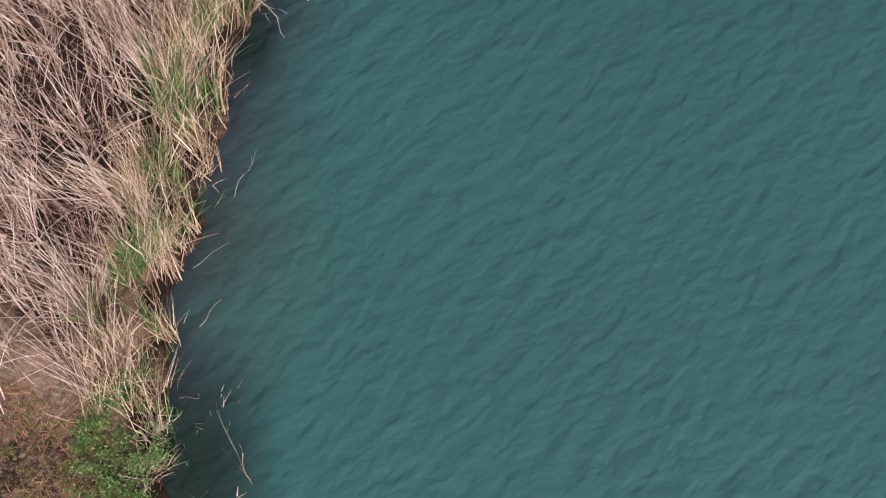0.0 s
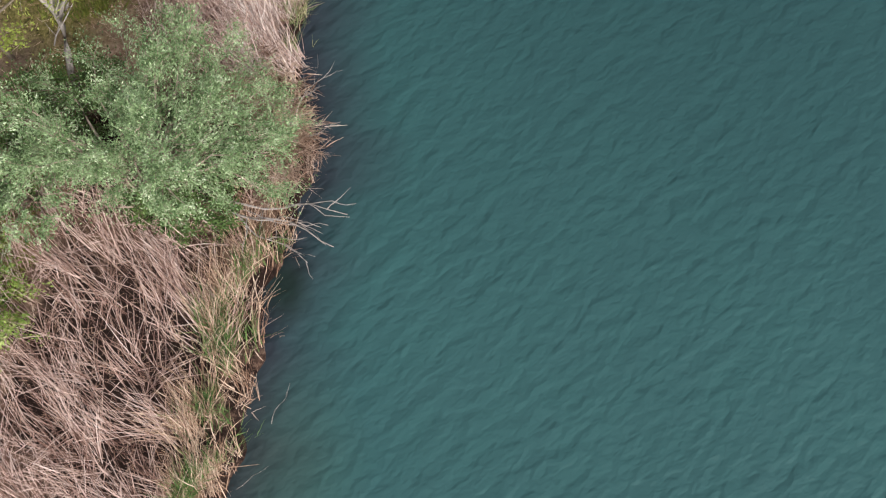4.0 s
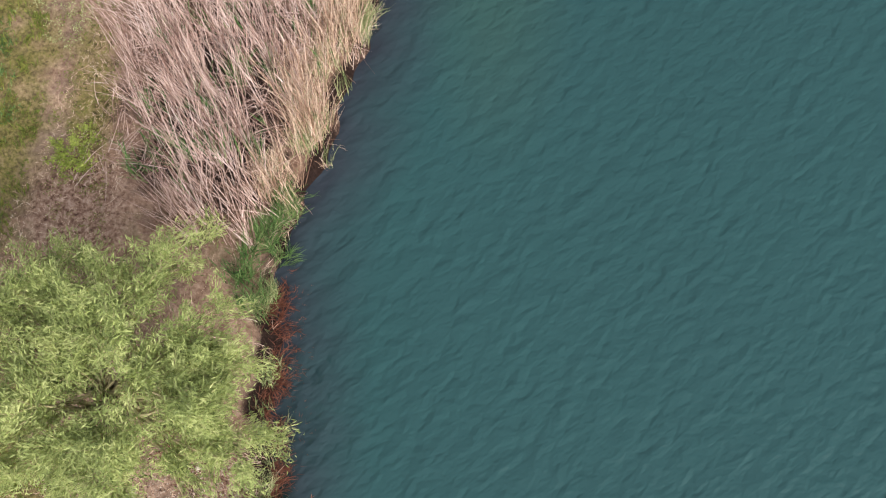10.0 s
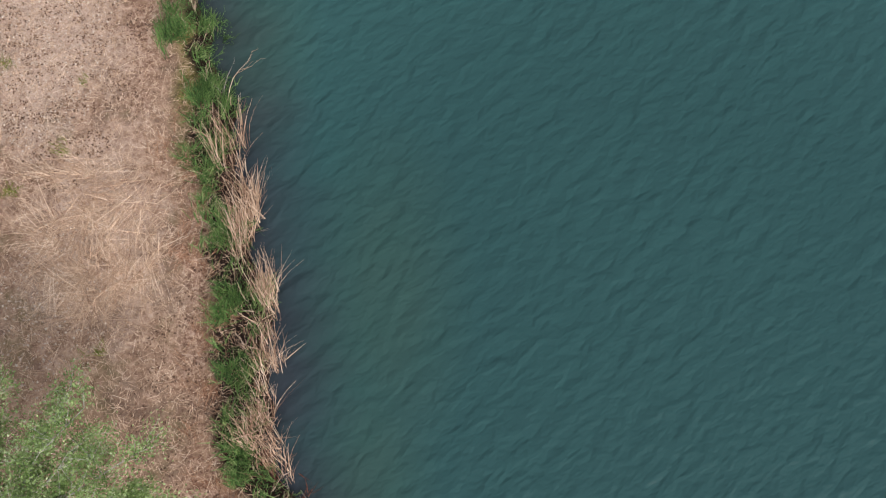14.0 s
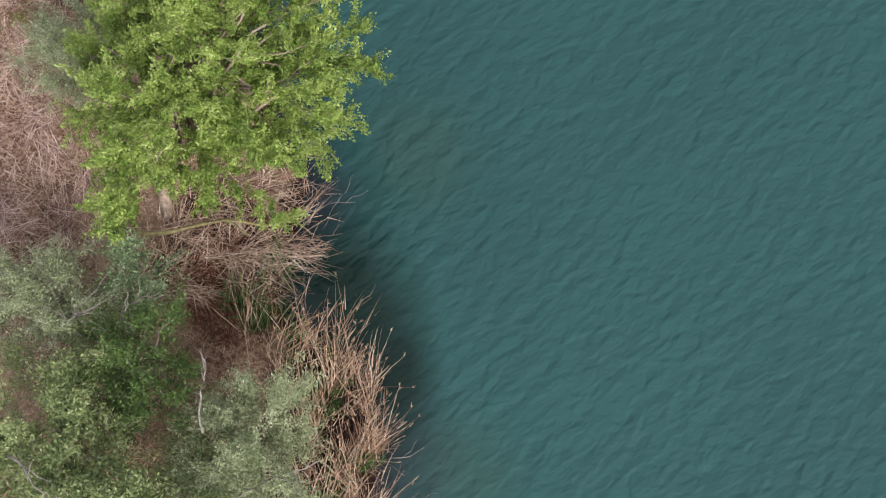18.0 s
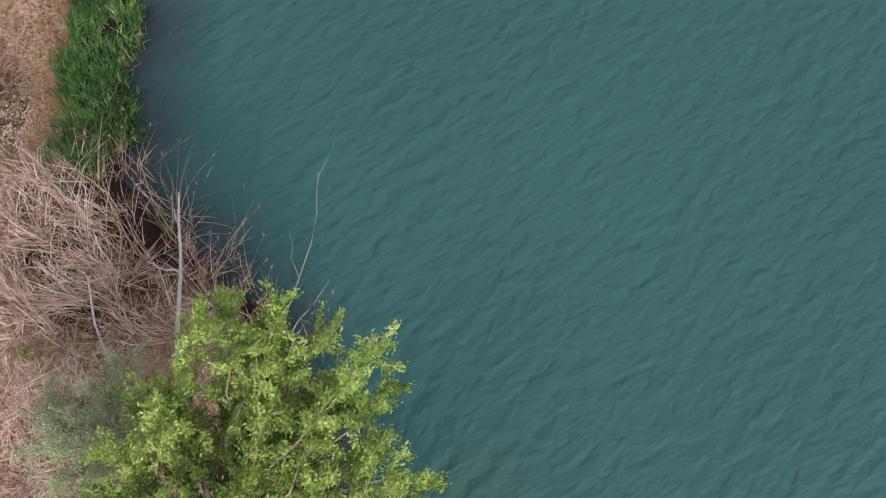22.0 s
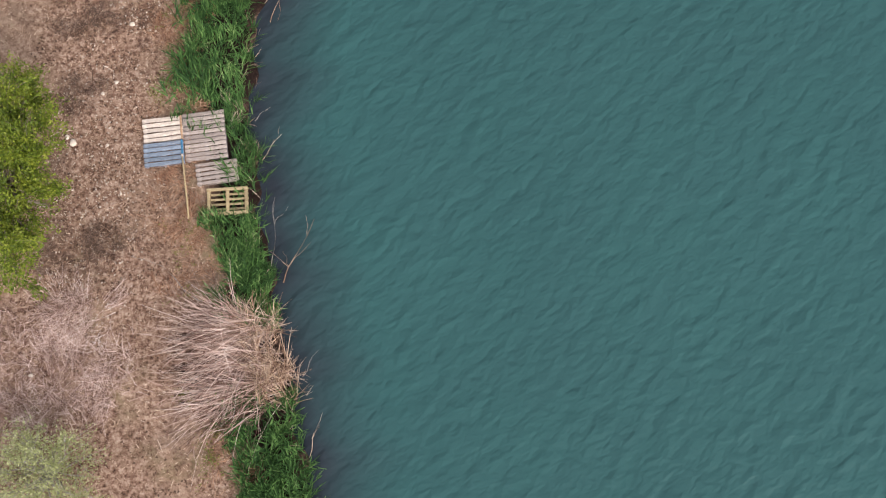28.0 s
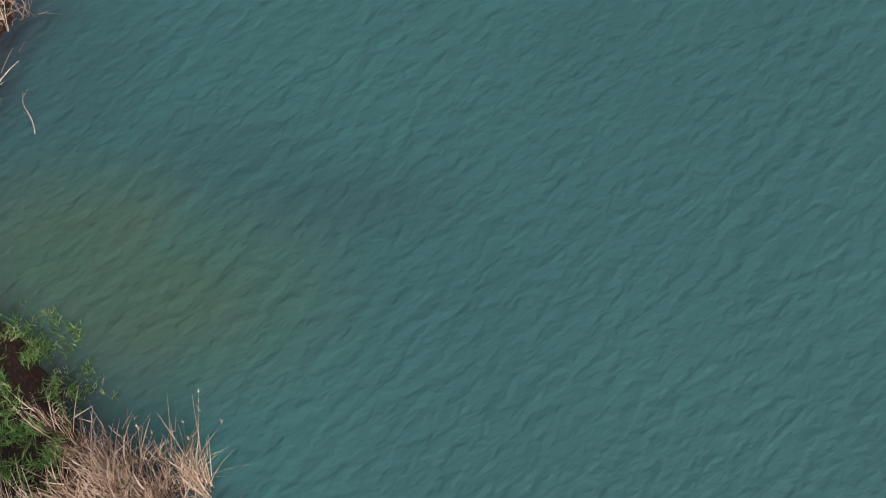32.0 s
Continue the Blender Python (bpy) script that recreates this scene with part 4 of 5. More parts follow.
tree("poplar_tree", at(-7.9, 69.2), (-6.3, 71.5, 4.6), (-5.85, 71.5, 4.2), (2.65, 3.1, 1.7), "bright green poplar leaning out over the water", M_L_GREEN, M_BARK_TAN, 27, 96, 16, 100, 0.068, 0.46, 0.15, (0.66, 1.08), 0, 0.06, low=-0.45,
     tips=((-2.72, 71.1, 4.8), (-3.72, 74.0, 6.0), (-3.02, 72.0, 4.6), (-3.52, 69.5, 4.2), (-4.52, 68.4, 3.6), (-3.32, 70.3, 4.3), (-3.92, 73.0, 5.4), (-5.9, 74.2, 5.6), (-5.2, 74.75, 5.8), (-8.6, 70.4, 3.6), (-3.22, 71.5, 4.2), (-3.82, 72.4, 4.9), (-5.32, 74.4, 5.3), (-5.02, 73.8, 5.4), (-4.62, 73.1, 5.5), (-4.22, 73.5, 5.2), (-5.22, 73.2, 5.6), (-4.72, 74.2, 5.0)))
tree("sage_bush", at(-9.4, 72.4), (-9.5, 72.6, 1.9), (-9.55, 72.6, 1.9), (1.1, 1.15, 0.8), "hazy blue-green bush beside the poplar", M_L_HAZE, M_DEAD, 28, 32, 12, 84, 0.055, 0.34, 0.05, low=-0.3, category="bush")
tree("pale_shrub", at(-15.9, 84.3), (-15.9, 84.4, 0.9), (-15.9, 84.4, 0.85), (1.05, 1.0, 0.55), "pale lime shrub with tiny leaves on dry ground", M_L_PALE, M_DEAD, 29, 30, 10, 40, 0.05, 0.5, 0.03, low=-0.1, category="bush")
tree("leafy_tree", at(-16.6, 90.4), (-16.6, 90.5, 2.2), (-16.6, 90.5, 2.3), (1.25, 2.0, 1.1), "bright green leafy tree on the gravelly bank", M_L_LEAFY, M_BARK, 30, 46, 13, 80, 0.07, 0.45, 0.06, low=-0.2)
tree("leafy_tree", at(-17.5, 96.9), (-17.4, 97.0, 1.7), (-17.3, 97.1, 1.8), (0.95, 1.5, 0.9), "yellow-green shrub behind the tall dry reeds", M_L_LIME, M_BARK, 31, 26, 10, 40, 0.07, 0.45, 0.04, low=-0.2, category="bush")
tree("leafy_shrub", at(-3.2, 19.5), (-3.2, 19.5, 0.5), (-3.2, 19.6, 0.5), (0.34, 0.75, 0.35), "small dark green shrub at the water's edge", M_L_DARK, M_BARK, 32, 18, 8, 40, 0.07, 0.5, 0.02, low=-0.1, category="bush", twig_len=0.25, spread=0.07)
tree("leafy_shrub", at(-6.3, 17.8), (-6.3, 17.8, 0.4), (-6.3, 17.8, 0.4), (0.45, 0.6, 0.3), "low green weed on trampled ground", M_L_DARK, M_BARK, 33, 16, 7, 26, 0.065, 0.5, 0.015, low=-0.1, category="bush", twig_len=0.25, spread=0.08)
tree("leafy_shrub", at(-6.6, 16.2), (-6.6, 16.2, 0.3), (-6.6, 16.2, 0.3), (0.4, 0.5, 0.25), "low green weed on trampled ground", M_L_DARK, M_BARK, 34, 14, 7, 20, 0.065, 0.5, 0.015, low=-0.1, category="bush", twig_len=0.25, spread=0.08)

# ---- dry reed beds ----
D = scatter
reed_stand(D(5300, -0.3, 8.8, 0.7, 6.6, 0.25), 128, 22, 1.8, 0.6, M_STRAW_GREY, "leaning bed of dry pinkish reeds on the bank", leafy=0.6, width=0.022, bow=0.35, gaps=(0.40, 1.0, 1.2, 0.04), curl=0.24, stray=0.3)
reed_stand(D(900, 1.0, 9.0, 2.0, 7.2, 0.25), 60, 60, 1.3, 0.85, M_STRAW_GREY, "broken pale reeds lying across the others", leafy=0.6, width=0.022, curl=0.2)
reed_stand(D(1900, -0.6, 8.4, -0.06, 1.3, 0.2), 100, 22, 1.3, 0.4, M_STRAW_GOLD, "golden dry reeds standing along the water's edge", leafy=1.0, curl=0.25, stray=0.4)
reed_stand(D(2500, 11.6, 17.4, 0.0, 2.6, 0.25), 128, 16, 1.6, 0.62, M_STRAW_PALE, "dry pinkish reeds bent over inland", leafy=0.7, width=0.022, bow=0.4, gaps=(0.40, 1.0, 1.2, 0.04), curl=0.15, stray=0.3)
reed_stand(D(1300, 11.6, 14.6, 0.05, 1.0, 0.2), 136, 20, 1.5, 0.6, M_BLEACHED, "bleached whitish reeds drooping over the waterline", leafy=0.7, width=0.022, bow=0.4, curl=0.2, stray=0.3)
reed_stand(D(700, 10.2, 12.0, 0.0, 0.7, 0.15), -40, 50, 0.7, 0.45, M_STRAW_GOLD, "golden dry reeds at the foot of the silvery bush", leafy=1.0)
reed_stand(D(1000, 9.0, 12.4, 0.3, 1.1, 0.2), -60, 45, 0.9, 0.5, M_STRAW, "ragged dry reeds under the silvery bush", leafy=1.5)
reed_stand(D(1500, 12.0, 16.2, 0.9, 3.4, 0.2), 75, 26, 1.3, 0.66, M_STRAW_PALE, "dry reeds matted together in a pale sheaf", leafy=0.8, width=0.022, curl=0.2, stray=0.3)
reed_stand(D(5300, 25.9, 32.7, 0.5, 6.0, 0.25, lambda x, y: (x > -5.7 - 0.2 * (y - 27) + 0.5 * wob(x, y, 1.1)) * 1.0), 114, 17, 1.8, 0.42, M_STRAW_GREY, "broad bed of dry greyish-pink reeds", leafy=0.6, width=0.018, bow=0.3, gaps=(0.45, 1.0, 1.2, 0.05), curl=0.22, stray=0.3)
reed_stand(D(700, 27.5, 32.8, 1.0, 5.6, 0.25), 20, 60, 1.3, 0.8, M_STRAW_GREY, "broken pale reeds lying across the broad bed", leafy=0.5, width=0.021, curl=0.2)
reed_stand(D(2000, 26.8, 33.8, 0.1, 1.1, 0.2), 96, 18, 1.4, 0.28, M_STRAW_GOLD, "golden reeds at the edge of the broad bed", leafy=1.0, curl=0.2, stray=0.35)
reed_stand(inside(3000, -6.0, 46.4, 1.5, 2.0), -160, 50, 1.2, 0.97, M_LITTER, "flattened straw lying on the path", name="flattened_straw", leafy=0.8, width=0.013)
reed_stand(inside(3800, -2.2, 37.9, 2.1, 2.4), 30, 90, 0.45, 0.98, M_LITTER, "loose dry straw trodden flat near the pallets", name="flattened_straw", leafy=0.8, width=0.010)
reed_stand(D(1500, 40.8, 48.8, -0.3, 0.3, 0.2), 92, 11, 1.3, 0.24, M_STRAW_GOLD, "pale dry stalks at the edge of the green strip", leafy=0.6, width=0.016, curl=0.3, gaps=(0.35, 1.0, 1.4, 0.03))
reed_stand(D(1500, 56.2, 61.8, 0.0, 2.2, 0.2), 92, 13, 1.9, 0.3, M_STRAW_GOLD, "tall golden reeds leaning along the shore", leafy=0.7, width=0.021, bow=0.35, gaps=(0.40, 1.0, 1.2, 0.04), curl=0.22, heads=0.3, stray=0.3)
reed_stand(D(1600, 61.0, 66.8, -0.2, 1.7, 0.25), 74, 20, 1.8, 0.34, M_STRAW_GOLD, "tall golden-brown reeds with feathery heads by the water", leafy=0.7, width=0.021, bow=0.4, gaps=(0.40, 1.0, 1.2, 0.04), curl=0.22, heads=0.4, stray=0.3)
reed_stand(D(1000, 56.6, 61.6, 1.6, 3.2, 0.2), 122, 16, 1.6, 0.45, M_STRAW_GREY, "greyish reeds behind the golden ones", leafy=0.8, width=0.021, bow=0.35, gaps=(0.40, 1.0, 1.2, 0.04), curl=0.18, stray=0.3)
reed_stand(D(1300, 67.2, 70.2, -0.1, 3.2, 0.3), 20, 45, 1.3, 0.75, M_STRAW, "tangled dry reeds under the overhanging tree", leafy=1.4)
reed_stand(inside(3400, -11.8, 70.5, 2.6, 4.0), -75, 55, 1.1, 0.93, M_STRAW_PALE, "broken dry reeds lying on reddish ground", leafy=1.0)
reed_stand(D(3200, 74.6, 78.8, 0.5, 6.0, 0.25), 145, 42, 1.5, 0.66, M_STRAW_PALE, "dry reeds lying in sheaves above the inlet", leafy=1.0, width=0.021, gaps=(0.40, 1.0, 1.2, 0.04), curl=0.2, stray=0.35)
reed_stand(D(230, 74.4, 78.6, -0.8, 0.5, 0.3), 75, 30, 1.7, 0.3, M_STRAW, "thin dry reeds with seed heads standing in the shallows", leafy=0.35, bow=0.4, curl=0.3, heads=0.4, width=0.016)
reed_stand(D(2000, 85.9, 87.9, 0.0, 1.2, 0.15), 194, 22, 1.8, 0.66, M_STRAW_GREY, "tuft of pale dry reeds bent over the bank", leafy=1.2, width=0.02, curl=0.25, stray=0.35, gaps=(0.40, 1.0, 1.2, 0.05))
reed_stand(D(600, 85.6, 87.8, 0.0, 0.8, 0.1), 80, 40, 0.9, 0.35, M_STRAW_GOLD, "golden reeds at the waterside tuft", leafy=1.0)
reed_stand(inside(2200, -16.2, 81.9, 1.4, 1.2), 20, 40, 0.8, 0.85, M_STRAW, "pale dry grass tuft on the bank", leafy=1.2, width=0.012)
reed_stand(inside(3600, -16.0, 86.8, 1.7, 1.7), 170, 60, 0.6, 0.95, M_STRAW_PALE, "grey flattened grass on the bank", leafy=1.0, width=0.011)
reed_stand(D(3500, 95.9, 101.8, -0.15, 4.0, 0.25, lambda x, y: np.where(y > 99.6, x > -14.4 - 0.5 * (101.4 - y), x > -15.2 - 0.4 * (y - 97)) * 1.0), 90, 18, 1.65, 0.22, M_STRAW, "tall dry golden reeds standing at the shore", leafy=0.9, bow=0.4, gaps=(0.34, 1.0, 1.4, 0.03), curl=0.55, stray=0.4)
reed_stand(D(400, 96.0, 102.4, -0.1, 0.5, 0.2), 92, 22, 1.3, 0.22, M_STRAW, "loose dry stalks at the outer edge of the reeds", leafy=0.8)
reed_stand(inside(130, -13.0, 100.9, 1.2, 0.7), 80, 12, 2.0, 0.2, M_STRAW_GOLD, "wispy tall stalks at the tip of the reeds", leafy=0.4, bow=0.4, curl=0.2, heads=0.3)
reed_stand(inside(1000, -13.7, 100.7, 1.6, 0.8), 88, 16, 1.4, 0.24, M_STRAW_GOLD, "golden reeds standing in the shallows at the tip", leafy=0.8, bow=0.4, curl=0.55)
reed_stand(inside(900, -15.8, 99.5, 1.3, 1.0), 96, 22, 1.5, 0.3, M_STRAW, "pinkish dry reeds leaning behind the tall ones", leafy=0.8, width=0.02, bow=0.4, curl=0.25, stray=0.3, gaps=(0.40, 1.0, 1.2, 0.05))
reed_stand(D(1500, 107, 114, -0.3, 2.6, 0.2), 60, 40, 1.3, 0.45, M_STRAW, "dry reeds on the far side of the inlet", leafy=1.2, curl=0.2)

M_RUSTY_STRAW = blade_mat("rusty_straw", [(0.0, (0.07, 0.03, 0.018)), (0.4, (0.26, 0.125, 0.075)), (0.8, (0.46, 0.27, 0.175)), (1.0, (0.62, 0.43, 0.31))])
M_BRUSH = blade_mat("dark_brush", [(0.0, (0.025, 0.013, 0.01)), (0.45, (0.10, 0.058, 0.042)), (0.8, (0.24, 0.155, 0.118)), (1.0, (0.45, 0.34, 0.28))])
for y0, y1, d0, d1, n in ((78.8, 85.6, 1.3, 2.1, 1100), (88.0, 97.4, 1.15, 2.3, 3000), (40.2, 49.6, 1.0, 1.7, 1100), (34.2, 40.4, 0.7, 1.9, 1300)):
    reed_stand(D(n, y0, y1, d0, d1, 0.3), 60, 80, 0.4, 0.9, M_RUSTY_STRAW, "rust-coloured dead straw behind the green reeds", name="rusty_straw", leafy=1.0, width=0.014, category="straw")
for x, y, rx, ry, n in ((-16.4, 95.6, 0.8, 0.9, 700), (-15.9, 93.0, 0.6, 0.7, 420), (-15.2, 94.9, 0.6, 0.5, 300), (-16.0, 89.1, 0.9, 0.6, 600), (-14.9, 89.6, 0.6, 0.5, 260), (-16.6, 97.4, 0.6, 0.6, 300), (-13.2, 81.0, 0.8, 1.2, 160)):
    reed_stand(inside(n, x, y, rx, ry), 80, 100, 0.3, 0.8, M_BRUSH, "low tangle of dark dead brush on bare ground", name="dead_brush", leafy=1.2, width=0.010, category="brush")
reed_stand(inside(420, -5.0, 21.3, 0.55, 0.6), 70, 90, 0.3, 0.8, M_RUST, "dark red dead brush at the foot of the willow", name="dead_brush", leafy=1.2, width=0.012, category="brush")
reed_stand(inside(1300, -6.4, -1.2, 1.4, 1.4), 60, 90, 0.35, 0.92, M_RUSTY_STRAW, "rust-coloured dead straw on bare earth", name="rusty_straw", leafy=1.0, width=0.012, category="straw")
reed_stand(D(110, -3.0, 0.2, -1.5, -0.1, 0.3), 60, 70, 0.45, 0.75, M_STRAW, "sparse pale stems standing in dark shallows", name="drifting_stems", leafy=0.8, width=0.014, clumped=False)
reed_stand(inside(1500, -6.3, 67.3, 1.1, 1.4), 70, 90, 0.5, 0.75, M_RUST, "dark reddish dead brush under the overhanging tree", name="dead_brush", leafy=1.2, width=0.012, category="brush")
reed_stand(D(110, 14.6, 17.8, -1.7, -0.2, 0.3), 100, 70, 0.4, 0.8, M_REED_PALE, "sparse pale stems drifting in the shallows", name="drifting_stems", leafy=0.8, width=0.016, clumped=False)

FRINGE = lambda x, y: np.where((y > 49.5) & (y < 56.5) | (y > 18.5) & (y < 26) | (y > 34.5) & (y < 39.5) | (y > 79) & (y < 97), 0.3, 1.0)
reed_stand(D(3000, -3.0, 50.0, -0.06, 0.40, 0.15, FRINGE), 80, 42, 0.5, 0.36, M_STRAW, "short broken reeds and dead stems fringing the waterline", name="shore_fringe", leafy=1.0, width=0.015, curl=0.3)
reed_stand(D(3200, 50.0, 102.0, -0.06, 0.40, 0.15, FRINGE), 80, 42, 0.5, 0.36, M_STRAW, "short broken reeds and dead stems fringing the waterline", name="shore_fringe", leafy=1.0, width=0.015, curl=0.3)
reed_stand(D(3600, 18.8, 25.6, -0.5, 0.12, 0.2), 10, 60, 0.4, 0.85, M_RUST, "reddish roots and stems hanging into the water", name="root_fringe", leafy=1.0, category="roots")
reed_stand(D(500, 53.0, 56.4, -0.3, 0.3, 0.2), 0, 60, 0.4, 0.8, M_RUST, "reddish dead stems along the muddy edge", name="root_fringe", leafy=0.8, category="roots")
reed_stand(D(110, 39.0, 41.6, -0.4, 0.2, 0.2), -30, 40, 0.6, 0.8, M_RUST, "reddish dead stems along the muddy edge", name="root_fringe", leafy=0.8, category="roots")


# ---- green reeds, grass and weeds ----
def clear_of_landing(x, y):
    on = (x < -11.95) & (x > -14.6) & (y > 90.1) & (y < 92.9)
    return np.where(on, 0.05, 1.0)


def green(P, label, length=0.7, mat=None, lean=0.30, az=72, spread=36, leafy=2.0, width=0.024, name="green_reed_strip", category="reeds", gaps=(0.36, 1.0, 1.5, 0.02)):
    return reed_stand(P, az, spread, length, lean, mat or M_REED, label, name, leafy, width, 0.8, category=category, gaps=gaps)


green(D(1100, 0.8, 7.8, 0.15, 1.0, 0.4), "green blades among dry reeds", 0.9, M_REED_FRESH, 0.25, 92, 22, width=0.02)
green(D(665, 12.5, 17.4, -0.2, 0.5, 0.3), "thin green reeds at the waterline", 0.57, M_REED_PALE, width=0.016)
green(D(1500, 15.4, 19.0, -0.05, 0.8, 0.2), "pale green reeds along the waterline", 0.61, M_REED_PALE, 0.3, 90, 30, width=0.016)
green(D(700, 19.6, 27.0, -0.1, 0.45, 0.3), "pale green reeds under the willow", 0.55, M_REED_PALE, 0.3, 90, 30, width=0.016)
green(D(900, 24.6, 27.2, 0.0, 0.8, 0.2), "clump of green reeds beside the willow", 0.57, M_REED_FRESH, width=0.021)
green(D(2000, 26.8, 34.5, 0.0, 0.9, 0.3), "strip of green reeds in front of the dry bed", 0.7, M_REED_PALE, 0.25, 92, 20, width=0.018)
green(D(2100, 33.2, 35.6, 0.0, 1.5, 0.2), "green reeds beside the pallets", 0.57, M_REED_FRESH, width=0.021)
green(D(2000, 34.6, 39.2, -0.05, 0.8, 0.2), "green reeds round the point", 0.49, M_REED_FRESH, width=0.021)
green(D(3600, 40.0, 49.5, 0.1, 1.1, 0.25), "lush green reed strip along the water", 0.49, M_REED_FRESH, width=0.021)
green(D(3000, 49.3, 57.0, -0.05, 1.0, 0.4), "patchy green reeds along the bare bank", 0.45, M_REED_FRESH, width=0.021)
green(D(1140, 55.4, 57.6, 0.4, 1.5, 0.2), "green tuft in front of the golden reeds", 0.57, M_REED_FRESH, width=0.021)
green(D(855, 62.0, 66.5, 0.3, 1.4, 0.3), "green blades among golden reeds", 0.66)
green(D(722, 66.4, 68.2, 0.1, 0.9, 0.2), "green reeds in the dark inlet", 0.66)
green(D(4600, 78.6, 86.0, -0.08, 1.5, 0.12), "dense bright green reed strip along the shore", 0.42, width=0.034, gaps=(0.75, 0.8, 1.0, 0.2))
green(D(3300, 87.6, 92.4, 0.1, 1.1, 0.2, clear_of_landing), "green reeds growing through the pallets", 0.42, width=0.033, gaps=(0.7, 0.8, 1.0, 0.15))
green(D(3300, 92.4, 97.4, 0.15, 1.8, 0.25, clear_of_landing), "dense dark green reeds beside the pallets", 0.45, width=0.033, gaps=(0.65, 0.8, 1.2, 0.1))
green(D(900, 104.0, 112, -0.3, 1.0, 0.3), "green reeds across the inlet", 0.57)
green(D(800, 89.6, 93.4, -0.1, 0.5, 0.1), "green reeds between the pallets and the water", 0.5)
green(D(900, 27.2, 33.5, 0.8, 4.5, 0.4), "green blades coming up through the broad bed", 0.9, az=110, spread=20)
green(D(500, 33.6, 36.2, 1.6, 4.0, 0.4), "sparse green blades on the reddish straw", 0.35, M_REED_FRESH, width=0.021)
green(D(700, 57.0, 62.0, 0.2, 2.0, 0.3), "green blades among the tall golden reeds", 1.0, az=90, spread=25)
green(D(160, 75.0, 78.8, 0.3, 1.6, 0.4), "green blades in the dry sheaves", 0.8)
green(D(600, 96.5, 100.5, 0.3, 3.8, 0.4), "green blades among the tall dry reeds", 0.9, az=95, spread=25)
green(inside(2600, -10.0, 29.2, 0.75, 3.8), "fresh green grass along the path", 0.14, M_REED_FRESH, 0.5, width=0.016, name="grass_patch", category="grass")
green(inside(5200, -9.9, 30, 1.3, 5.5), "short green grass behind the reeds", 0.16, M_GRASS, 0.5, name="grass_patch", category="grass")
green(inside(7000, -9.2, 19.6, 1.7, 5.2), "short green grass on the bank", 0.15, M_GRASS, 0.5, name="grass_patch", category="grass")
green(inside(3200, -7.9, 14.8, 1.6, 1.8), "olive grass under the yellow-green tree", 0.2, M_GRASS, 0.5, name="grass_patch", category="grass")


def weeds(P, label, size, leaf, seed, per=30, height=0.35, name="weed_patch"):
    rng = np.random.default_rng(seed)
    n = len(P)
    T_ = P + np.stack([rng.normal(0, 0.12, n), rng.normal(0, 0.12, n), rng.uniform(0.4, 1.0, n) * height], 1)
    q = rng.uniform(0.15, 1.05, (n, per, 1))
    C = (P[:, None] + (T_ - P)[:, None] * q + rng.normal(0, 0.06, (n, per, 3))).reshape(-1, 3)
    C[:, 2] = np.maximum(C[:, 2], np.repeat(P[:, 2], per) + 0.02)
    return stuff(name, join(leaf_cloud(C, size, rng), thin_twigs(P, T_, 0.005, rng)), leaf, label, "weeds")


weeds(D(170, -3.2, 0.4, 0.0, 1.3, 0.3), "green leafy weeds at the muddy edge", 0.06, M_REED_FRESH, 41, 34, 0.5)
green(D(420, -3.4, 0.8, -0.5, 0.9, 0.3), "green weeds and sprigs in the muddy shallows", 0.4, None, 0.35, leafy=2.6, name="weed_patch", category="weeds")
weeds(inside(160, -6.2, -1.6, 1.8, 1.5), "olive weeds on brown earth", 0.045, M_GRASS, 42, 14, 0.2)
green(inside(1500, -16.7, 103.4, 1.6, 1.5), "yellow-green weeds growing out of dark shallows", 0.36, M_REED_FRESH, 0.35, az=70, spread=50, leafy=3.0, width=0.02, name="weed_patch", category="weeds")
green(D(260, 102.6, 105.0, -1.4, 0.3, 0.4), "sparse yellowish sprigs in the shallows", 0.28, M_REED_PALE, 0.4, az=70, spread=60, leafy=3.0, width=0.02, name="weed_patch", category="weeds")
green(inside(1400, -16.8, 101.5, 1.7, 1.3), "green leafy weeds behind the tall reeds", 0.4, M_REED_FRESH, 0.35, az=70, spread=50, leafy=2.6, width=0.024, name="weed_patch", category="weeds")
weeds(D(140, 49.6, 53.4, -0.25, 0.35, 0.3), "bushy weeds standing in the shallows", 0.045, M_REED, 45, 18, 0.3)
weeds(D(90, 38.6, 41.0, -0.1, 0.7, 0.3), "dark green weeds by the waterline", 0.045, M_REED, 46, 20, 0.3)
weeds(inside(90, -3.6, 38.9, 0.8, 0.6), "small green weeds among straw", 0.04, M_GRASS, 47, 14, 0.15)
weeds(inside(140, -9.0, 8.2, 0.9, 3.0), "fresh green weeds among dry reeds", 0.06, M_GRASS, 48, 26, 0.5)
weeds(inside(150, -7.6, 29.5, 0.8, 4.5), "low olive weeds beside the reed bed", 0.045, M_GRASS, 53, 14, 0.14)
weeds(inside(140, -7.8, 18.6, 1.0, 1.8), "low olive weeds on the trampled bank", 0.045, M_GRASS, 54, 14, 0.12)
weeds(inside(120, -8.2, 32.6, 0.8, 1.8), "pale weeds at the edge of the reed bed", 0.05, M_L_PALE, 49, 16, 0.3)
weeds(D(160, 78.8, 86.0, 1.4, 2.3, 0.3), "scattered weeds behind the green strip", 0.04, M_GRASS, 50, 12, 0.15)
weeds(D(140, 88.0, 97.5, 1.1, 2.2, 0.3, clear_of_landing), "scattered weeds beside the pallets", 0.04, M_GRASS, 51, 12, 0.18)
weeds(inside(30, -13.6, 78.7, 0.8, 0.5), "green weeds by the cracked mud", 0.05, M_GRASS, 52, 20, 0.2)


